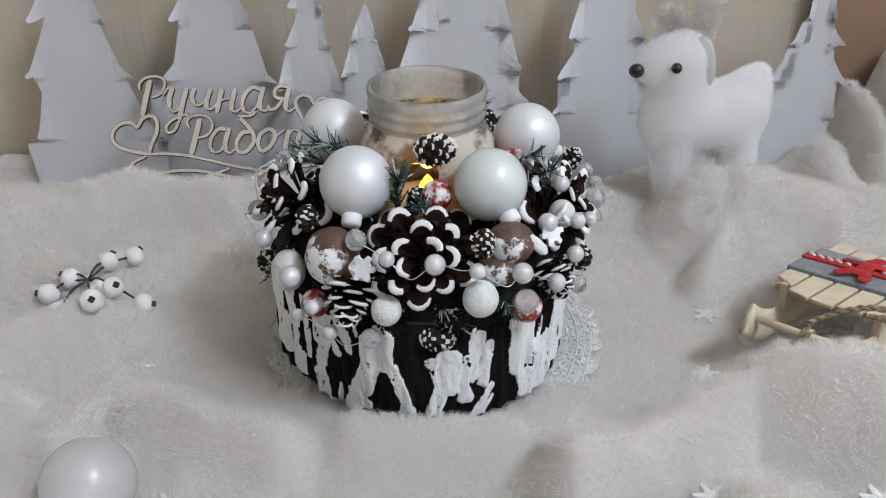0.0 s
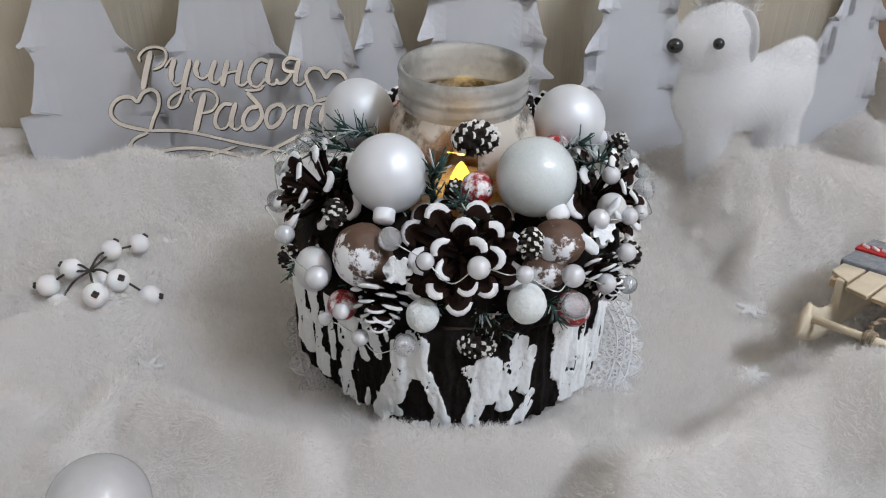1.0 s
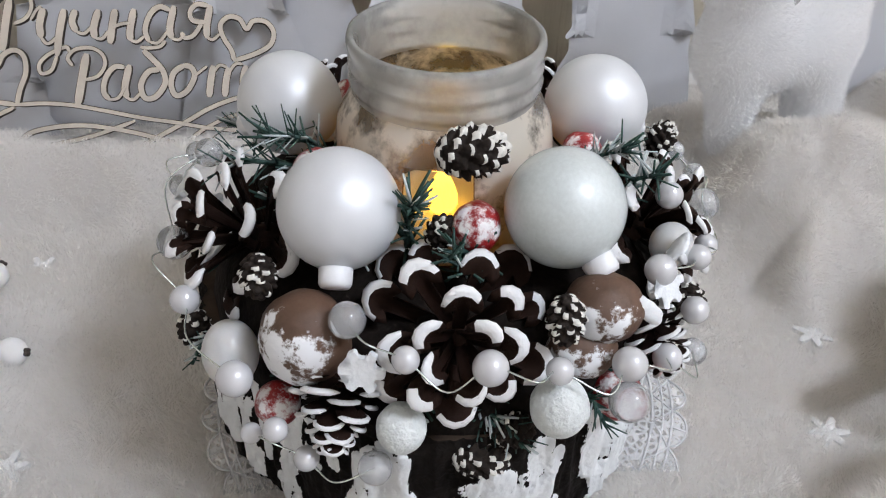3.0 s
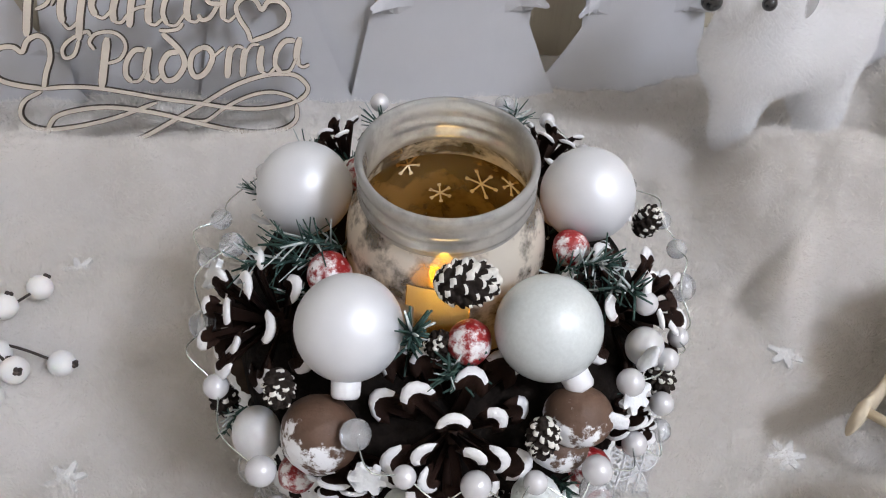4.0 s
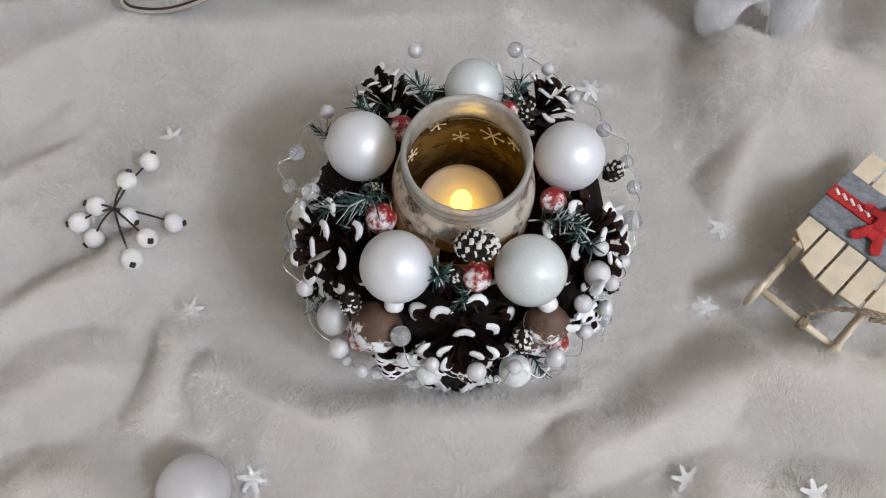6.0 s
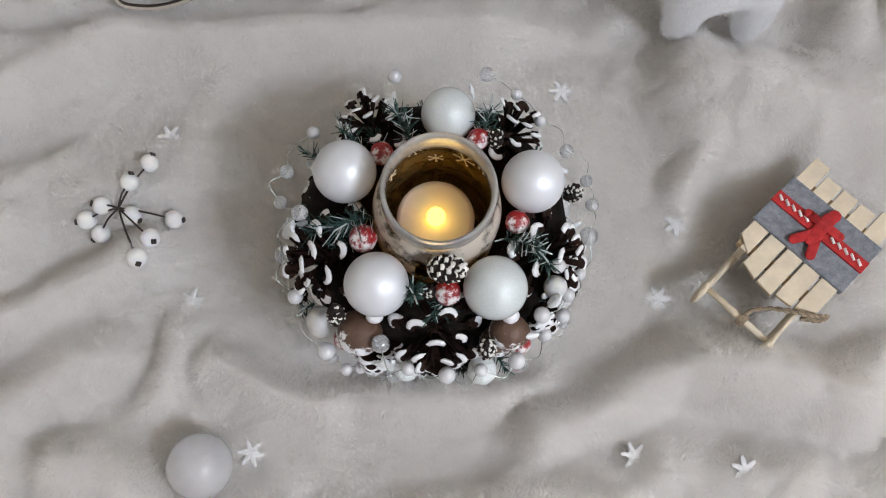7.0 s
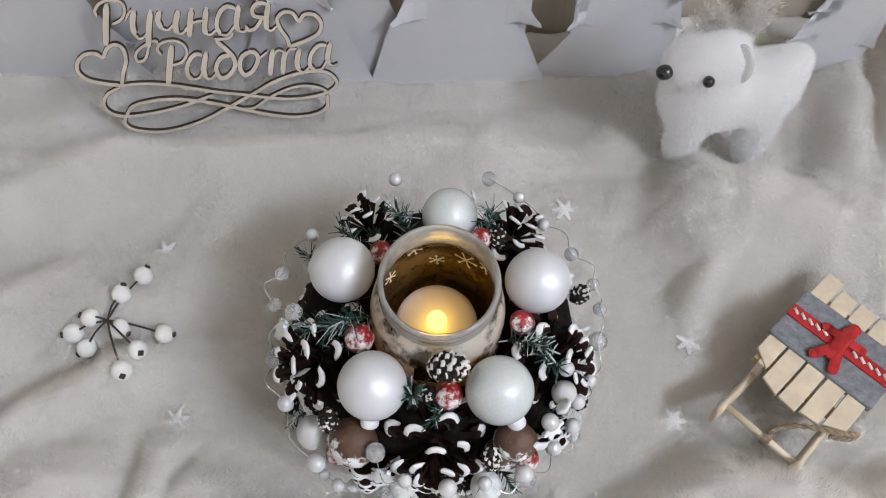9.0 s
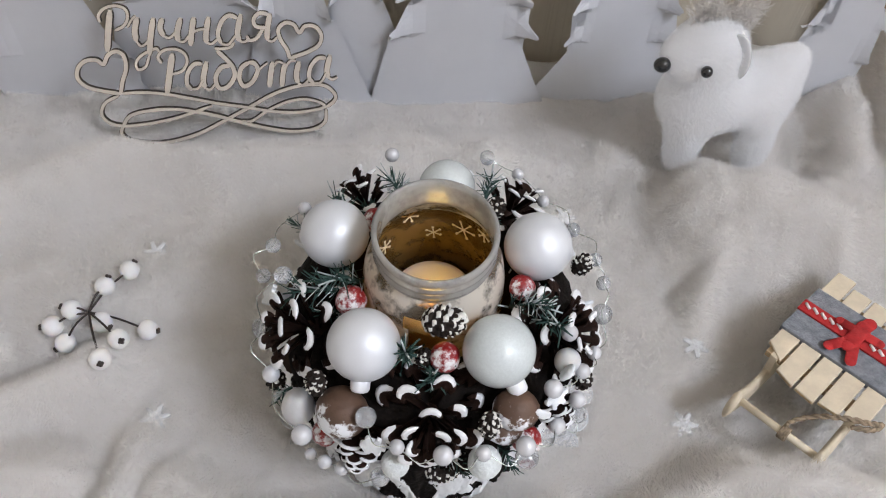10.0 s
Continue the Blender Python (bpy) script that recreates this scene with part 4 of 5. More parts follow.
sprig((-0.030, -0.004, 0.095), (-0.047, -0.012, 0.106), 30, 0.012, 1, 0.12)
sprig((-0.034, -0.006, 0.090), (-0.060, -0.012, 0.098), 26, 0.013, 11, 0.2)
sprig((-0.012, -0.036, 0.088), (-0.011, -0.043, 0.106), 34, 0.011, 2, 0.15)
sprig((0.006, -0.040, 0.086), (-0.004, -0.052, 0.096), 22, 0.010, 12, 0.25)
sprig((0.032, -0.014, 0.092), (0.046, -0.022, 0.106), 32, 0.010, 3, 0.45)
sprig((0.044, -0.018, 0.088), (0.052, -0.030, 0.103), 22, 0.010, 13, 0.4)
sprig((-0.012, 0.036, 0.088), (-0.020, 0.048, 0.100), 40, 0.011, 4, 0.3)
sprig((0.022, 0.036, 0.090), (0.026, 0.046, 0.107), 30, 0.010, 5, 0.35)
sprig((-0.034, 0.032, 0.086), (-0.046, 0.040, 0.095), 26, 0.010, 6, 0.3)
sprig((0.028, -0.064, 0.063), (0.034, -0.073, 0.060), 16, 0.007, 7, 0.05)
sprig((0.004, -0.064, 0.058), (0.014, -0.072, 0.054), 20, 0.008, 8, 0.3)
sprig((-0.060, -0.040, 0.066), (-0.068, -0.044, 0.058), 14, 0.006, 9, 0.2)
sprig((-0.054, 0.026, 0.080), (-0.063, 0.031, 0.086), 20, 0.008, 10, 0.4)


for k in range(16):
    a = radians(k * 22.5 + 9)
    o = Vector((math.cos(a), math.sin(a), 0))
    side = Vector((-o.y, o.x, 0))
    sprig(o * 0.058 + Vector((0, 0, 0.060)), o * 0.066 + side * (0.006 if k % 2 else -0.006) + Vector((0, 0, 0.053 + 0.004 * (k % 3))), 18, 0.008, 40 + k, 0.12)
for k in range(10):
    a = radians(k * 36 + 20)
    o = Vector((math.cos(a), math.sin(a), 0))
    sprig(o * 0.038 + Vector((0, 0, 0.080)), o * 0.050 + Vector((0, 0, 0.090)), 22, 0.009, 70 + k, 0.2)


# white foamy leaves and flakes tucked between the cones
def snow_leaf(a, b, w, seed):
    """A flat crusted leaf from a to b."""
    a, b = Vector(a), Vector(b)
    bm = bmesh.new()
    ball(bm, (a + b) / 2, (b - a).length * 0.5, 14, 12, (w / (b - a).length * 2.2, w / (b - a).length * 0.9, 1.0), aim(b - a, seed * 1.3))
    for v in bm.verts:
        v.co += 0.0009 * noise.noise_vector(v.co * 420 + Vector((seed, 0, 0))) + 0.0004 * noise.noise_vector(v.co * 1300)
    part("snow_leaf", bm, SNOW_FLAKE, piece, "white crusted snow leaf", place=a)


snow_leaf((0.0400, -0.0600, 0.0890), (0.0480, -0.0580, 0.0800), 0.0022, 1)
snow_leaf((0.0520, -0.0450, 0.0880), (0.0570, -0.0420, 0.0940), 0.0026, 2)
for k, az in enumerate((158, 182, 204, -6, 24, 72, 110)):
    a = radians(az)
    o = Vector((math.cos(a), math.sin(a), 0))
    s = Vector((-o.y, o.x, 0)) * (0.004 if k % 2 else -0.004)
    snow_leaf(o * 0.062 + Vector((0, 0, 0.078 + 0.004 * (k % 3))), o * 0.0715 + s + Vector((0, 0, 0.074 + 0.006 * (k % 2))), 0.0017, 20 + k)
for c, n, r in (((-0.0235, -0.0715, 0.0815), (-0.2, -0.9, 0.3), 0.0052), ((0.0500, -0.0520, 0.0860), (0.5, -0.7, 0.5), 0.0055), ((-0.0700, -0.0080, 0.0900), (-0.8, 0, 0.6), 0.0050)):
    snow_star(c, n, r, "snow_flake", piece, SNOW_FLAKE, "white foamy snowflake", wide=0.0018, thick=0.0018, barbs=True)

# LED tealight inside the jar
tealight = thing("tealight", (0, 0.001, 0.0567), "lit cream LED tealight standing in the jar", "candle")
bm = bmesh.new()
lathe(bm, [(0, .0570), (.0185, .0570), (.0192, .0585), (.0194, .0735), (.0188, .0752), (.0165, .0754), (.0090, .0742), (.0046, .0740), (0, .0740)], 48, (0, 0.001))
part("candle_body", bm, WAX, tealight)
bm = bmesh.new()
lathe(bm, [(0, .0738), (.0040, .0738), (.0047, .0760), (.0046, .0785), (.0036, .0815), (.0020, .0845), (.0006, .0862), (0, .0865)], 24, (0, 0.001))
part("flame_bulb", bm, FLAME, tealight, "glowing yellow flame-shaped bulb")

# ---- white ornament in the foreground ----
ornament = thing("ornament_ball", (-0.124, -0.118, 0.0), "white glitter-flecked bauble lying on the throw", "bauble")
bm = bmesh.new()
ball(bm, (-0.124, -0.118, 0.0165), 0.0172, 48, 28)
part("ball", bm, BALL_WHITE, ornament)

# ---- white berry pick on the throw ----
pick = thing("berry_pick", (-0.172, 0.020, 0.008), "white foam berries on dark wire stems lying on the throw", "berries")
hub = Vector((-0.1774, 0.0237, 0.0150))
for x, y, z, r in ((-0.1867, 0.0250, 0.0149, .0052), (-0.1965, 0.0180, 0.0099, .0054), (-0.1905, 0.0117, 0.0032, .0054), (-0.1713, 0.0201, 0.0111, .0056), (-0.1559, 0.0042, 0.0231, .0052), (-0.1624, -0.0068, 0.0227, .0056), (-0.1498, 0.0205, 0.0022, .0054), (-0.1716, 0.0382, 0.0173, .0052), (-0.1627, 0.0511, 0.0128, .0052)):
    c = Vector((x, y, z))
    d = (c - hub).normalized()
    bm = bmesh.new()
    tube(bm, smooth_path([hub, (hub + c) / 2 + Vector((0, 0, 0.003)), c], 5), 0.0006, 5)
    part("stem", bm, STALK, pick)
    bm = bmesh.new()
    ball(bm, c, r, 24, 16)
    b = part("berry", bm, BERRY_FOAM, pick, place=c)
    bm = bmesh.new()
    o = (d * 0.7 + Vector((0, 0, 0.35))).normalized()
    for k in range(4):
        ball(bm, c + o * r * 0.98 + aim(o) @ Vector((0.0009 * math.cos(k * 1.57), 0.0009 * math.sin(k * 1.57), 0.0004)), 0.0010, 6, 5, (1, 1, 0.9))
    part("berry_crown", bm, STALK, b, "brown dried crown of the berry")

# ---- loose felt snowflakes on the throw ----
for x, y in ((-0.156, 0.072), (-0.138, -0.027), (-0.101, -0.112), (0.109, -0.116), (0.167, -0.124), (0.132, -0.027), (0.145, 0.017), (0.080, 0.102)):
    z = float(cloth_height(x, y)) - 0.0029
    bm = bmesh.new()
    mid = bm.verts.new((x, y, z + 0.0004))
    rims = []
    for k in range(72):
        a = k * math.tau / 72
        c = abs(math.cos(3 * (a + x * 40)))
        rr = 0.0076 * (0.42 + 0.46 * c ** 2 + 0.12 * (c > 0.90) - 0.12 * (0.66 < c < 0.78))
        rims.append([bm.verts.new((x + rr * math.cos(a), y + rr * math.sin(a), z - d)) for d in (0.0, 0.003)])
    for k in range(72):
        q, w = rims[k], rims[(k + 1) % 72]
        bm.faces.new((mid, q[0], w[0]))
        bm.faces.new((q[0], q[1], w[1], w[0]))
    solo("felt_snowflake", bm, FELT_FLAKE, (x, y, z - 0.001), "small white six-armed snowflake lying on the plush", "snowflake", group="snowflakes on the throw", smooth=False)

# ---- plywood sign ----
SIGN = Matrix.Translation((-0.163, 0.181, 0.0145)) @ Matrix.Rotation(radians(9), 4, "Z") @ Matrix.Rotation(radians(60), 4, "X") @ Matrix.Rotation(radians(-0.8), 4, "Z")
sign = thing("wooden_sign", (-0.163, 0.165, -0.014), "pale laser-cut plywood lettering sign with hearts, leaning on paper trees", "sign")


def on_sign(X, Y, lift=0.0):
    """A place on the sign from millimetres along it and up it."""
    return SIGN @ Vector((X * 0.001, Y * 0.001, lift))


RIBBONS = [0]


def ribbon_cut(name, pts, wide=0.0016):
    """A flat plywood band with round ends along drawn points, in millimetres on the sign."""
    RIBBONS[0] += 1
    proud = 0.00003 * (RIBBONS[0] % 7)
    P = smooth_path([Vector((*p, 0)) for p in pts], 7)
    bm = bmesh.new()
    nrm = SIGN.to_3x3() @ Vector((0, 0, 1))
    rows = []
    for i, p in enumerate(P):
        d = (P[min(i + 1, len(P) - 1)] - P[max(0, i - 1)])
        d = Vector((d.x, d.y, 0)).normalized()
        s = Vector((-d.y, d.x, 0)) * (wide * 1000)
        quad = []
        for sd, lift in ((1, 0.0014 + proud), (-1, 0.0014 + proud), (-1, 0.0010), (-1, -0.0016), (1, -0.0016), (1, 0.0010)):
            q = p + s * sd * 0.5 * (1.0 if lift < 0.0012 else 1.0 - 0.0007 / wide) * (0.55 if i in (0, len(P) - 1) else 0.85 if i in (1, len(P) - 2) else 1.0)
            quad.append(bm.verts.new(on_sign(q.x, q.y, lift)))
        rows.append(quad)
    for a, b in zip(rows, rows[1:]):
        for k in range(6):
            bm.faces.new((a[k], a[(k + 1) % 6], b[(k + 1) % 6], b[k])).material_index = 0 if k in (0, 3) else 1
    bm.faces.new(rows[0][::-1])
    bm.faces.new(rows[-1])
    part(name, bm, [PLY, CHAR], sign, smooth=False)


# first word
ribbon_cut("letter", [(-33.0, 46.3), (-33.0, 50.2), (-28.7, 54.2), (-22.2, 55.2), (-17.1, 52.9), (-16.7, 47.9), (-20.0, 43.2), (-25.6, 40.9)], 0.0024)
ribbon_cut("letter", [(-25.7, 52.9), (-29.4, 40.6), (-32.4, 28.7)], 0.0042)
ribbon_cut("letter", [(-17.9, 42.2), (-14.7, 46.6), (-12.3, 48.5)], 0.0020)
ribbon_cut("letter", [(-11.4, 47.5), (-14.0, 40.3), (-14.4, 33.9)], 0.0040)
ribbon_cut("letter", [(-14.4, 33.9), (-11.9, 30.7), (-7.6, 33.1), (-4.5, 37.3)], 0.0022)
ribbon_cut("letter", [(-2.1, 46.6), (-5.6, 35.9), (-8.3, 24.9)], 0.0040)
ribbon_cut("letter", [(-8.3, 24.9), (-12.0, 18.0), (-16.7, 16.8), (-17.0, 21.1), (-12.5, 25.3), (-4.1, 28.6), (-2.5, 26.4)], 0.0024)
ribbon_cut("letter", [(3.0, 46.0), (0.8, 40.7), (1.9, 35.7)], 0.0038)
ribbon_cut("letter", [(1.9, 35.7), (5.5, 34.5), (10.2, 38.1)], 0.0022)
ribbon_cut("letter", [(13.6, 45.5), (10.4, 37.5), (10.0, 32.1)], 0.0040)
ribbon_cut("letter", [(10.0, 32.1), (13.5, 31.6), (17.0, 35.2)], 0.0022)
ribbon_cut("letter", [(21.4, 45.3), (18.9, 37.2), (16.8, 28.9)], 0.0040)
ribbon_cut("letter", [(18.1, 36.3), (23.1, 38.0), (27.9, 38.3)], 0.0022)
ribbon_cut("letter", [(30.1, 45.0), (27.0, 35.1), (26.5, 30.0)], 0.0040)
ribbon_cut("letter", [(26.5, 30.0), (29.6, 29.1), (33.3, 31.6)], 0.0022)
ribbon_cut("letter", [(47.0, 43.5), (42.2, 45.3), (37.3, 41.8), (34.1, 34.6), (35.2, 28.7)], 0.0032)
ribbon_cut("letter", [(35.2, 28.7), (39.6, 28.1), (44.9, 33.5)], 0.0022)
ribbon_cut("letter", [(49.3, 45.4), (46.0, 35.2), (46.1, 29.7)], 0.0040)
ribbon_cut("letter", [(46.1, 29.7), (49.6, 28.9), (52.4, 31.4)], 0.0022)
ribbon_cut("letter", [(65.9, 44.6), (60.3, 45.5), (56.6, 41.9), (57.7, 37.7), (63.9, 36.6)], 0.0030)
ribbon_cut("letter", [(66.8, 44.8), (64.0, 35.4), (63.2, 29.1)], 0.0040)
ribbon_cut("letter", [(63.2, 29.1), (66.1, 28.0), (69.7, 30.5)], 0.0022)
ribbon_cut("letter", [(62.2, 37.1), (57.1, 30.8), (52.7, 29.6), (51.0, 32.4)], 0.0028)
ribbon_cut("letter", [(-2.0, 19.4), (-3.6, 23.4), (0.3, 27.1), (7.7, 27.4), (12.4, 24.1), (13.0, 18.8), (9.1, 13.8), (2.9, 12.2)], 0.0024)
ribbon_cut("letter", [(5.2, 24.9), (1.4, 12.6), (-2.3, 0.3)], 0.0044)
ribbon_cut("letter", [(22.0, 17.2), (17.2, 17.5), (12.5, 12.6), (10.7, 5.9), (12.8, 1.9)], 0.0032)
ribbon_cut("letter", [(12.8, 1.9), (17.1, 2.5), (21.3, 7.9)], 0.0022)
ribbon_cut("letter", [(24.5, 18.2), (21.0, 7.9), (21.0, 2.2)], 0.0040)
ribbon_cut("letter", [(21.0, 2.2), (24.1, 1.0), (28.3, 4.4)], 0.0022)
ribbon_cut("letter", [(38.5, 14.9), (32.9, 14.1), (28.6, 7.9), (29.7, 1.5), (34.9, 1.7), (40.1, 7.6), (40.1, 13.6), (36.7, 19.1), (31.9, 24.7)], 0.0034)
ribbon_cut("letter", [(30.7, 26.3), (34.7, 25.7), (40.2, 26.2), (43.0, 28.8)], 0.0024)
ribbon_cut("letter", [(50.5, 16.2), (45.1, 12.9), (43.0, 6.4), (45.0, 1.5), (50.5, 3.6), (54.9, 10.5), (53.7, 15.0), (50.2, 16.2)], 0.0034)
ribbon_cut("letter", [(54.9, 10.5), (58.9, 13.3), (61.6, 15.0)], 0.0020)
ribbon_cut("letter", [(64.7, 15.1), (62.5, 7.7), (60.8, -0.5)], 0.0040)
ribbon_cut("letter", [(63.1, 9.9), (67.4, 14.9), (71.3, 13.9)], 0.0022)
ribbon_cut("letter", [(72.2, 13.6), (70.1, 7.1), (68.5, -0.8)], 0.0040)
ribbon_cut("letter", [(70.7, 9.3), (75.4, 14.9), (79.4, 14.9)], 0.0022)
ribbon_cut("letter", [(80.9, 14.1), (78.4, 6.4), (78.7, 0.7)], 0.0040)
ribbon_cut("letter", [(78.7, 0.7), (82.0, -0.6), (86.1, 2.6)], 0.0022)
ribbon_cut("letter", [(98.1, 15.3), (92.8, 15.4), (87.9, 10.4), (86.2, 3.9), (88.6, -0.2)], 0.0032)
ribbon_cut("letter", [(88.6, -0.2), (93.4, 0.4), (97.8, 6.5)], 0.0022)
ribbon_cut("letter", [(100.7, 16.7), (97.9, 8.1), (98.0, 2.9)], 0.0040)
ribbon_cut("letter", [(98.0, 2.9), (100.7, 1.4), (104.0, 2.5)], 0.0022)
ribbon_cut("heart", [(-29.9, 2.6), (-27.2, 10.2), (-23.6, 17.7), (-23.4, 25.3), (-27.1, 28.6), (-32.5, 26.6), (-36.2, 21.4), (-39.6, 24.1), (-45.7, 24.3), (-51.1, 20.5), (-52.9, 14.2), (-48.9, 8.6), (-40.3, 5.1), (-29.9, 2.6)], 0.0030)
ribbon_cut("heart", [(75.3, 16.8), (74.5, 22.1), (71.3, 28.8), (70.6, 34.9), (75.0, 38.6), (80.3, 37.3), (83.3, 32.2), (87.1, 35.9), (93.1, 35.2), (96.5, 30.0), (94.3, 23.7), (86.4, 19.7), (75.3, 16.8)], 0.0030)
ribbon_cut("flourish", [(-29.9, 2.6), (-17.8, 2.4), (-4.7, 0.5), (11.2, -3.7), (27.2, -8.3), (45.2, -12.4), (58.7, -15.9), (74.2, -18.2), (88.6, -17.5), (95.5, -15.8)], 0.0026)
ribbon_cut("flourish", [(-31.3, 1.5), (-40.2, -2.5), (-43.7, -9.2), (-40.5, -15.0), (-32.7, -17.9), (-20.3, -18.1), (-6.4, -16.7), (6.3, -14.3), (23.3, -9.6)], 0.0026)
ribbon_cut("flourish", [(-32.7, -17.9), (-26.6, -11.7), (-14.1, -9.5), (-0.5, -9.8), (12.7, -12.5), (24.5, -15.9), (36.2, -20.2), (48.1, -24.6), (60.3, -28.4), (72.7, -30.9), (85.6, -30.3), (93.2, -26.0), (94.7, -17.7)], 0.0028)
ribbon_cut("flourish", [(-32.7, -17.9), (-34.4, -23.0), (-29.9, -27.8), (-16.8, -31.0), (-2.8, -30.6), (13.4, -26.8), (26.7, -21.3), (38.4, -16.1), (50.0, -10.9), (60.0, -6.2), (71.4, -2.6), (84.1, -0.8), (95.6, -2.4), (101.4, -8.4), (100.3, -12.9), (95.1, -16.4)], 0.0028)
ribbon_cut("flourish", [(39.2, -21.1), (47.0, -21.5), (57.2, -15.8), (70.4, -11.0), (81.5, -10.0), (90.7, -12.7), (95.4, -16.4)], 0.0024)


# ---- white card trees along the wall ----
def card_tree(x, y, tiers, label, curl=0.35, turn=0.0, seed=0, z0=-0.024, slot=0.005, rise=0.003):
    """tiers, lowest first: bottom and top height, half width below left, right, half width above. A slot is cut in under each branch, whose tip curls forward."""
    rng = random.Random(seed)
    bm = bmesh.new()
    top = tiers[-1][1]

    def edge(side):
        """Outline of one side from the crown down: place across, height, curl."""
        out = []
        order = tiers[::-1]
        slip = rng.uniform(-0.004, 0.004)
        for n, (a, b, wl, wr, wt) in enumerate(order):
            w = (wr if side else wl) * rng.uniform(0.95, 1.05)
            last = n + 1 == len(order)
            down = a if last else a + slip
            for i in range(11):
                t = i / 10
                hook = 0.0016 * math.sin(t * math.pi * 2.0) * (0 if last else 1)
                out.append((wt + (w - wt) * (t ** 1.15), (b if n == 0 else b + slip - 0.0065) - ((b + (0 if n == 0 else slip - 0.0065)) - down) * t + hook, t ** 4))
            if last:
                break
            nxt = order[n + 1][4]
            deep = max(0.003, w - nxt + slot * rng.uniform(0.6, 1.3))
            up = rise * rng.uniform(0.6, 1.3)
            half = 0.0012 + 0.10 * slot
            out += [(w * 1.005, down - 0.0012, 1.0), (w - 0.0012, down - 0.0026, 0.95), (w - 0.32 * deep, down - 0.0016 + 0.1 * up, 0.6), (w - 0.62 * deep, down + 0.45 * up, 0.25),
                    (w - 0.90 * deep, down + up, 0.08), (w - deep, down + up * 0.85, 0.0), (w - 0.90 * deep, down + up - 2.2 * half, 0.0), (w - 0.60 * deep, down + 0.3 * up - 2.6 * half, 0.0)]
        out.append((out[-1][0] * 0.97, z0, 0.0))
        return out

    loop = [(px, pz, pc) for px, pz, pc in edge(True)] + [(-px, pz, pc) for px, pz, pc in edge(False)[:0:-1]]
    rings = []
    for shift in (0.0, 0.0006):
        rings.append([bm.verts.new((px, shift, pz)) for px, pz, pc in loop])
    n = len(loop)
    front = bm.faces.new(rings[0])
    back = bm.faces.new(rings[1][::-1])
    for k in range(n):
        bm.faces.new((rings[0][k], rings[1][k], rings[1][(k + 1) % n], rings[0][(k + 1) % n]))
    bmesh.ops.triangulate(bm, faces=[front, back], quad_method="BEAUTY", ngon_method="EAR_CLIP")
    bmesh.ops.recalc_face_normals(bm, faces=bm.faces[:])
    wide = max(px for px, pz, pc in loop)
    for i in range(-7, 8):
        bmesh.ops.bisect_plane(bm, geom=bm.verts[:] + bm.edges[:] + bm.faces[:], plane_co=(wide * i / 7.5, 0, 0), plane_no=(1, 0, 0))
    for i in range(1, 40):
        bmesh.ops.bisect_plane(bm, geom=bm.verts[:] + bm.edges[:] + bm.faces[:], plane_co=(0, 0, z0 + (top - z0) * i / 40), plane_no=(0, 0, 1))
    for v in bm.verts:
        for a, b, wl, wr, wt in tiers[:0:-1]:
            if v.co.z > a - 0.004:
                t = min(1.0, max(0.0, (b - v.co.z) / (b - a)))
                u = max(0.0, (abs(v.co.x) / (wr if v.co.x > 0 else wl) - 0.45) / 0.55)
                v.co.y -= curl * 0.011 * u * u * t
                break
        v.co.y += 0.0010 * math.sin(v.co.x * 50 + seed)
    bm.transform(Matrix.Translation((x, y, 0)) @ Matrix.Rotation(radians(turn), 4, "Z") @ Matrix.Rotation(radians(-4), 4, "X"))
    solo("paper_tree", bm, PAPER, (x, y, z0), label, "paper tree", group="paper trees along the wall", smooth=False)


TREE = "white card fir tree cut-out with curled branch tips"
card_tree(-0.247, 0.214, [(-.024, .016, .042, .060, .046), (.0165, .060, .034, .054, .026), (.0605, .098, .034, .040, .011), (.0985, .150, .025, .025, .001)], TREE, seed=1)
card_tree(-0.152, 0.219, [(-.024, .056, .060, .060, .046), (.0565, .096, .037, .035, .014), (.0965, .150, .027, .026, .001)], TREE, seed=2)
card_tree(-0.085, 0.213, [(-.024, .052, .046, .046, .020), (.0525, .082, .021, .022, .009), (.0825, .108, .016, .016, .006), (.1085, .132, .011, .011, .0005)], TREE, 0.5, seed=3)
card_tree(-0.046, 0.2175, [(-.024, .062, .042, .042, .013), (.0625, .086, .014, .014, .006), (.0865, .107, .009, .009, .0005)], TREE, 0.5, seed=4)
card_tree(0.020, 0.211, [(-.024, .044, .062, .062, .034), (.0445, .068, .046, .044, .030), (.0685, .094, .044, .040, .024), (.0945, .125, .037, .033, .015), (.1255, .175, .026, .024, .001)], TREE, 0.9, seed=5, slot=0.018, rise=0.009)
card_tree(0.120, 0.216, [(-.024, .035, .060, .046, .030), (.0355, .060, .038, .037, .024), (.0605, .088, .034, .032, .018), (.0885, .120, .028, .025, .010), (.1205, .160, .019, .017, .001)], TREE, 0.9, seed=6, slot=0.016, rise=0.009)
card_tree(0.254, 0.200, [(-.012, .040, .030, .020, .018), (.0405, .062, .033, .022, .018), (.0625, .088, .030, .027, .010), (.0885, .107, .018, .018, .008), (.1075, .128, .009, .009, .006)], "smaller white card fir tree cut-out beside the toy deer", 0.5, -8, seed=7, z0=-0.012, slot=0.008, rise=0.003)


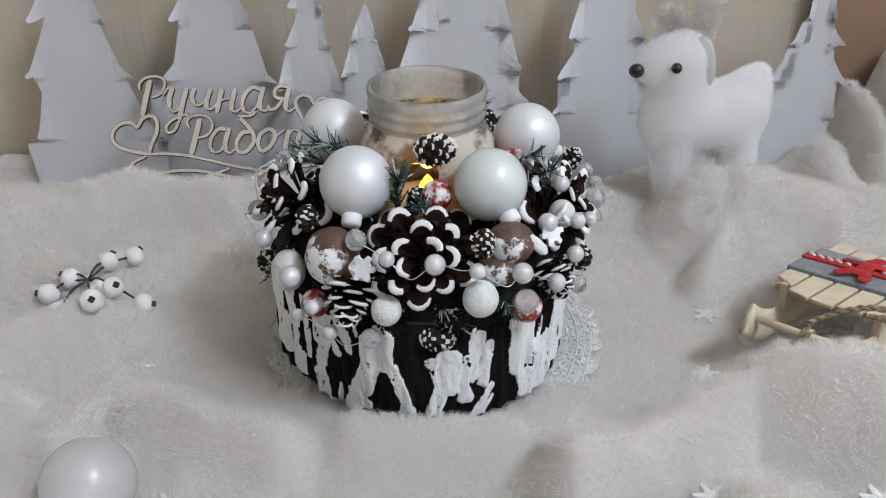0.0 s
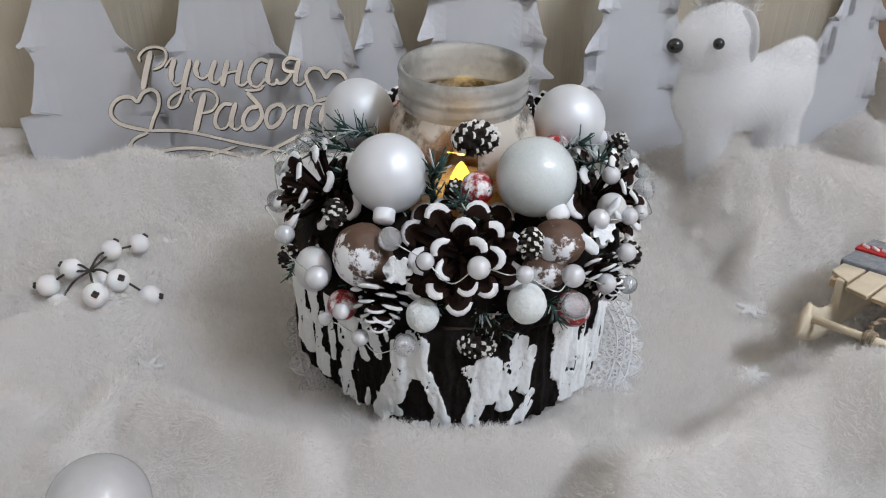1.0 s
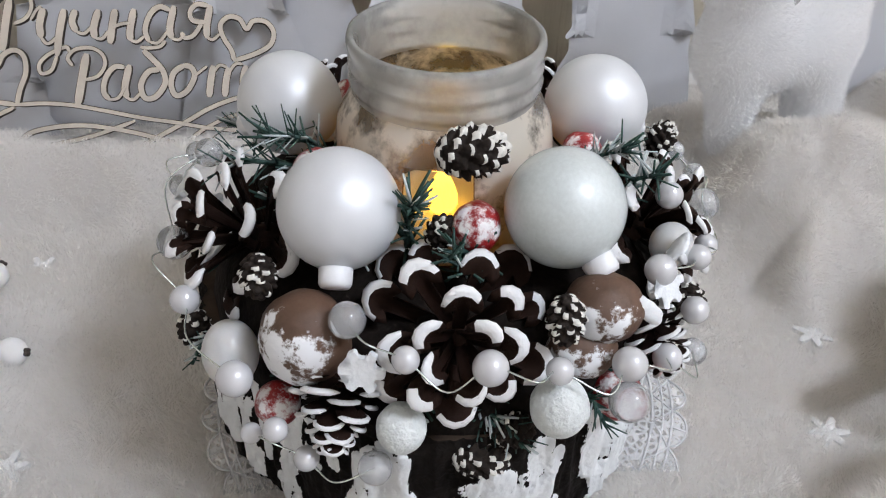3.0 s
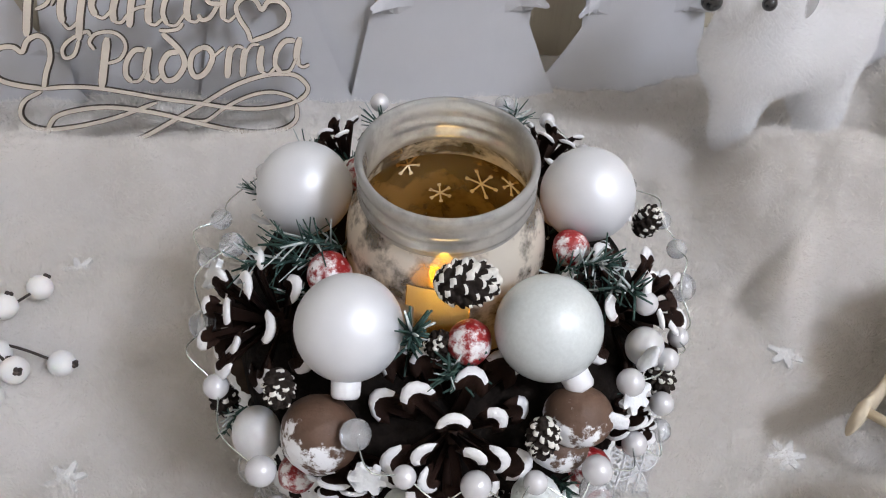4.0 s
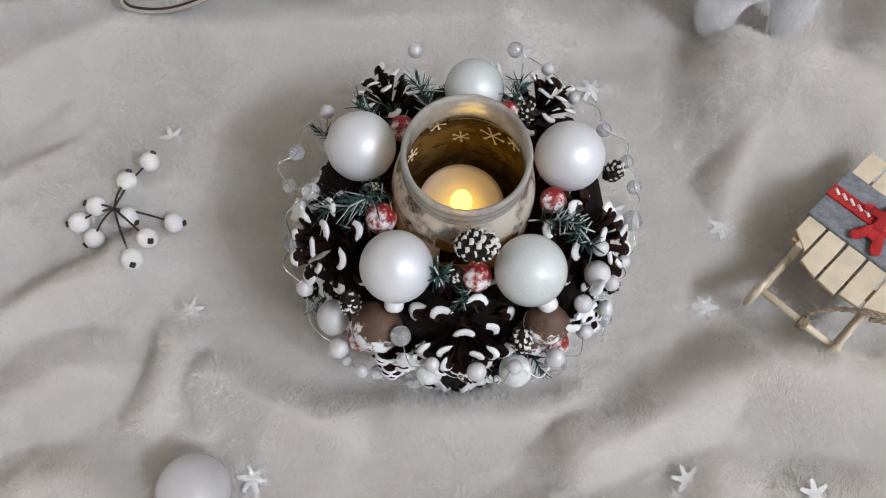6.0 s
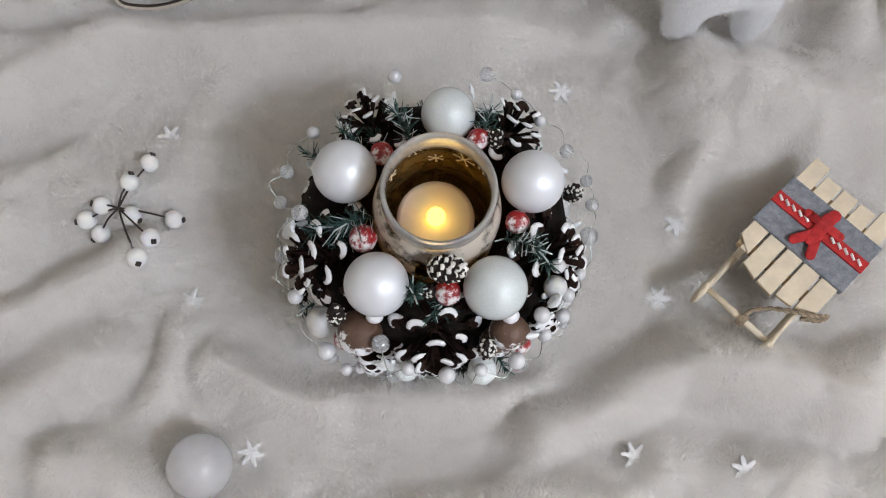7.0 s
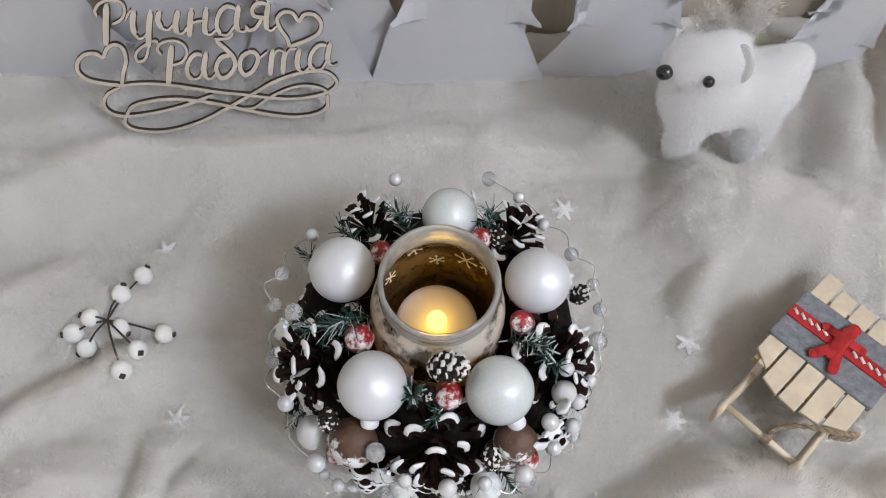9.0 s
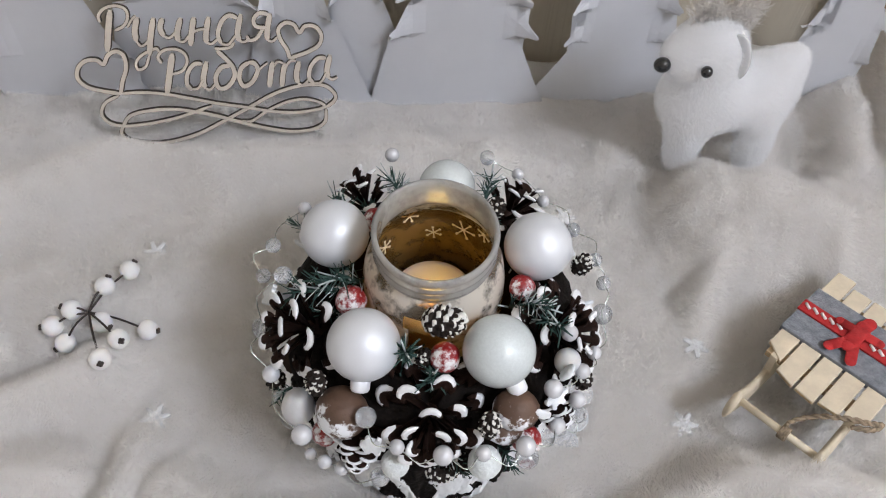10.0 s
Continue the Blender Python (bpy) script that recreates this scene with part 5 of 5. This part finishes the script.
# ---- white toy deer ----
def toy_deer():
    bm = bmesh.new()
    blobs = [((0.172, 0.150, 0.0560), 0.0245, (1.40, 0.97, 0.84), (0, 0, 0)),
             ((0.150, 0.147, 0.0540), 0.0230, (0.98, 0.92, 1.12), (0, 0, 0)),
             ((0.153, 0.1475, 0.0740), 0.0185, (1.06, 0.95, 0.9), (0, 0, 0)),
             ((0.190, 0.152, 0.0620), 0.0205, (0.95, 0.90, 1.15), (0, 18, 0)),
             ((0.1965, 0.153, 0.0735), 0.0130, (0.85, 0.80, 1.25), (0, 24, 0)),
             ((0.2005, 0.153, 0.0815), 0.0070, (0.9, 0.85, 1.0), (0, 20, 0)),
             ((0.1495, 0.1475, 0.0945), 0.0200, (1.02, 0.95, 0.95), (0, 0, 0)),
             ((0.1345, 0.1420, 0.0895), 0.0110, (1.2, 1.0, 0.90), (0, 0, 0)),
             ((0.1405, 0.1445, 0.0905), 0.0150, (1.1, 1.0, 0.95), (0, 0, 0)),
             ((0.150, 0.138, 0.026), 0.0118, (1.0, 0.95, 2.4), (0, 0, 0)),
             ((0.157, 0.162, 0.026), 0.0108, (1.0, 0.95, 2.4), (0, 0, 0)),
             ((0.193, 0.139, 0.026), 0.0118, (1.0, 0.95, 2.4), (0, 0, 0)),
             ((0.198, 0.164, 0.026), 0.0110, (1.0, 0.95, 2.4), (0, 0, 0))]
    mb = bpy.data.metaballs.new("deer_form")
    mb.resolution, mb.render_resolution, mb.threshold = 0.22, 0.22, 0.6
    for c, r, s, turn in blobs:
        el = mb.elements.new(type="ELLIPSOID")
        el.co = (Vector(c) - Vector((0.17, 0.15, 0.05))) * 100
        el.radius = 1.0
        el.stiffness = 2.0
        el.size_x, el.size_y, el.size_z = [100 * r * k / 0.575 * 0.885 for k in s]
        el.rotation = Euler([radians(a) for a in turn]).to_quaternion()
    form = bpy.data.objects.new("deer_form", mb)
    scene.collection.objects.link(form)
    dg = bpy.context.evaluated_depsgraph_get()
    dg.update()
    skin = bpy.data.meshes.new_from_object(form.evaluated_get(dg))
    bpy.data.objects.remove(form)
    bpy.data.metaballs.remove(mb)
    skin.transform(Matrix.Translation((0.17, 0.15, 0.05)) @ Matrix.Scale(0.01, 4))
    bm.from_mesh(skin)
    bmesh.ops.triangulate(bm, faces=bm.faces[:])
    bm.normal_update()
    co = np.array([[v.co[:] for v in f.verts] for f in bm.faces])
    nn = np.array([f.normal[:] for f in bm.faces])
    area = np.array([f.calc_area() for f in bm.faces])
    rng = np.random.default_rng(8)
    pick_f = rng.choice(len(area), 110000, p=area / area.sum())
    uv = rng.uniform(size=(len(pick_f), 2))
    flip = uv.sum(1) > 1
    uv[flip] = 1 - uv[flip]
    t3 = co[pick_f]
    hair_roots = t3[:, 0] + uv[:, :1] * (t3[:, 1] - t3[:, 0]) + uv[:, 1:] * (t3[:, 2] - t3[:, 0])
    hair_normals = nn[pick_f]
    # satin ear, nose and eyes
    ball(bm, (0.1610, 0.1385, 0.0945), 0.0105, 24, 14, (0.66, 0.24, 1.50), Euler((0.1, -0.18, -0.6)).to_matrix().to_4x4(), mat=1)
    ball(bm, (0.1212, 0.1362, 0.0900), 0.0047, 18, 12, (1.0, 0.9, 0.9), mat=2)
    ball(bm, (0.1420, 0.1270, 0.0945), 0.0032, 16, 10, mat=2)
    ball(bm, (0.1335, 0.1585, 0.0935), 0.0022, 14, 9, mat=2)
    hair = blades(hair_roots, hair_normals, 0.0020, 0.00013, 9, 0.30)
    # ragged grey tuft and two short fluffy horns on the crown
    rng = np.random.default_rng(12)
    tuft = []
    for x0, x1, top, count in ((0.137, 0.163, 0.009, 1500), (0.140, 0.147, 0.016, 900), (0.153, 0.163, 0.021, 1200)):
        t = rng.uniform(0, 1, count)
        u = rng.uniform(x0, x1, count)
        roots = np.stack([u + (u - 0.149) * t * 0.6, 0.151 + rng.uniform(-0.004, 0.004, count), 0.1085 + top * t - 90 * (u - 0.149) ** 2 * (1 - t)], 1)
        lean_out = np.stack([(u - 0.149) * 60, rng.uniform(-0.5, 0.5, count), np.full(count, 0.9)], 1)
        tuft.append(blades(roots, lean_out, 0.0055, 0.0005, 13, 0.6))
    tuft = np.concatenate(tuft)
    eye_spots = np.array([(0.1212, 0.1362, 0.0900), (0.1420, 0.1270, 0.0945), (0.1325, 0.1625, 0.0945)])
    near = np.min(np.linalg.norm(hair[0::3][:, None, :] - eye_spots[None], axis=2), axis=1) > 0.0050
    hair = hair[np.repeat(near, 3)]
    me = finish("toy_deer", bm, [TOY_FUR, EAR_GREY, BLACK_BEAD, TUFT_GREY], (0.17, 0.15, 0.0))
    tm = hair_mesh("tuft", tuft - np.array((0.17, 0.15, 0.0)))
    tm.polygons.foreach_set("material_index", np.full(len(tm.polygons), 3, np.int32))
    hm = hair_mesh("fuzz", hair - np.array((0.17, 0.15, 0.0)))
    bm = bmesh.new()
    bm.from_mesh(me)
    bm.from_mesh(hm)
    bm.from_mesh(tm)
    bm.to_mesh(me)
    bm.free()
    bpy.data.meshes.remove(hm)
    bpy.data.meshes.remove(tm)
    ob = new("toy_deer", me)
    ob.location = (0.17, 0.15, 0.0)
    tagged(ob, "fluffy white toy deer with black bead eyes standing on the throw", "toy deer")


toy_deer()

# ---- small wooden sledge ----
SLED = Matrix.Translation((0.2087, -0.0025, 0.0185)) @ Matrix.Rotation(radians(-48), 4, "Z") @ Matrix.Rotation(radians(-7.4), 4, "X") @ Matrix.Rotation(radians(-7), 4, "Y") @ Matrix.Translation((0, 0, -0.015)) @ Matrix.Diagonal((0.93, 1.06, 1, 1))
sledge = thing("toy_sledge", (0.2085, 0.0035, 0.004), "small pale wooden sledge with grey felt band lying on the throw", "sledge")
SEAT_Z = 0.0285


def on_sled(bm):
    bm.transform(SLED)
    return bm


for i in range(5):
    u = (i - 2) * 0.0126
    front = -0.036 - 0.005 * math.cos((i - 2) * 0.62)
    if i == 0:
        front += 0.006
    back = 0.0375 + (0.0050 if abs(i - 2) == 2 else 0.0)
    bm = bmesh.new()
    tmp = bmesh.new()
    outline = [(u - 0.0056, front + 0.0012 + (0.006 if i == 0 else 0.002 if i == 1 else 0)), (u + 0.0056, front + (0.002 if i == 3 else 0.006 if i == 4 else 0)), (u + 0.0056, back), (u - 0.0056, back)]
    lo = [tmp.verts.new((a, b, SEAT_Z - 0.0022)) for a, b in outline]
    hi = [tmp.verts.new((a, b, SEAT_Z)) for a, b in outline]
    tmp.faces.new(lo[::-1]).material_index = 0
    tmp.faces.new(hi).material_index = 0
    for k in range(4):
        tmp.faces.new((lo[k], lo[(k + 1) % 4], hi[(k + 1) % 4], hi[k])).material_index = 1
    bmesh.ops.bevel(tmp, geom=tmp.edges[:], offset=0.0004, segments=1, affect="EDGES")
    join(bm, tmp)
    part("slat", on_sled(bm), [PALE_WOOD, RAW_WOOD], sledge, smooth=False)
for v in (-0.026, 0.026):
    bm = bmesh.new()
    block(bm, Matrix.Translation((0, v, SEAT_Z - 0.0042)), 0.058, 0.006, 0.0036, 0.0005)
    part("cross_batten", on_sled(bm), RAW_WOOD, sledge, smooth=False)
for u in (-0.0235, 0.0235):
    bm = bmesh.new()
    pts = [(u, 0.042, 0.0088), (u, 0.0, 0.0086), (u, -0.036, 0.0095), (u, -0.050, 0.0125), (u, -0.058, 0.0165), (u, -0.0625, 0.0195)]
    tube(bm, smooth_path(pts, 5), 0.0078, 14, flat=0.30, up=(1, 0, 0))
    part("runner", on_sled(bm), PALE_WOOD, sledge, "pale wooden runner with upturned round nose")
    for v in (-0.026, 0.026):
        bm = bmesh.new()
        block(bm, Matrix.Translation((u, v, 0.0165)), 0.0042, 0.010, 0.0225, 0.0006)
        part("post", on_sled(bm), PALE_WOOD, sledge, smooth=False)
bm = bmesh.new()
tube(bm, [(-0.0262, -0.0570, 0.0185), (0.0262, -0.0570, 0.0185)], 0.0018, 10)
part("crossbar", on_sled(bm), PALE_WOOD, sledge, "round wooden crossbar between the runner noses")
bm = bmesh.new()
block(bm, Matrix.Translation((0.0005, 0.0045, SEAT_Z - 0.0004)), 0.0655, 0.036, 0.0046, 0.0009)
part("felt_band", on_sled(bm), FELT_GREY, sledge, "grey wool felt band wrapped round the seat", smooth=False)
bm = bmesh.new()
block(bm, Matrix.Translation((0.0005, 0.0055, SEAT_Z + 0.0024)), 0.066, 0.0082, 0.0014, 0.0004)
band = part("red_ribbon", on_sled(bm), RED_FELT, sledge, "red felt ribbon across the band", smooth=False)
for k in range(-6, 7):
    if abs(k) < 2:
        continue
    bm = bmesh.new()
    uu = k * 0.0048
    tube(bm, [(uu - 0.0018, 0.0066, SEAT_Z + 0.0034), (uu + 0.0018, 0.0046, SEAT_Z + 0.0034)], 0.00085, 6)
    part("stitch", on_sled(bm), STITCH, band)
bm = bmesh.new()
for (a0, b0), (a1, b1), w in (((0, 0.012), (0, -0.004), 0.0085), ((-0.011, 0.007), (0.011, 0.008), 0.0056), ((-0.002, -0.002), (-0.007, -0.011), 0.0060), ((0.002, -0.002), (0.006, -0.012), 0.0060), ((0, 0.011), (0.001, 0.016), 0.0075)):
    tube(bm, [(a0, b0 + 0.0015, SEAT_Z + 0.0042), (a1, b1 + 0.0015, SEAT_Z + 0.0042)], w * 0.5, 12, flat=0.22, up=(0, 0, 1))
    for a, b in ((a0, b0), (a1, b1)):
        ball(bm, (a, b + 0.0015, SEAT_Z + 0.0042), w * 0.5, 14, 8, (1, 1, 0.24))
part("felt_figure", on_sled(bm), RED_FELT, sledge, "plain red felt cut-out shape on the ribbon")
bm = bmesh.new()
for off in (0.0007, -0.0007):
    pts = smooth_path([(0.004, -0.0570, 0.0200), (0.003, -0.0545, 0.024), (0.010, -0.047, 0.028), (0.020, -0.042, 0.0325), (0.030, -0.036, 0.0325), (0.036, -0.030, 0.030), (0.034, -0.034, 0.0285), (0.026, -0.040, 0.029)], 9)
    w = []
    for i, p in enumerate(pts):
        a = i * 0.9 + (math.pi if off < 0 else 0)
        w.append(p + Vector((0, math.cos(a), math.sin(a))) * 0.0008)
    tube(bm, w, 0.0009, 6)
for k in range(4):
    ring = [(0.004 + 0.0011 * (k - 1.5) , -0.0570 + 0.0028 * math.cos(a), 0.0185 + 0.0028 * math.sin(a)) for a in np.linspace(0, math.tau, 13)]
    tube(bm, ring, 0.0009, 6)
part("pull_cord", on_sled(bm), TWINE, sledge, "twisted jute cord tied to the crossbar")
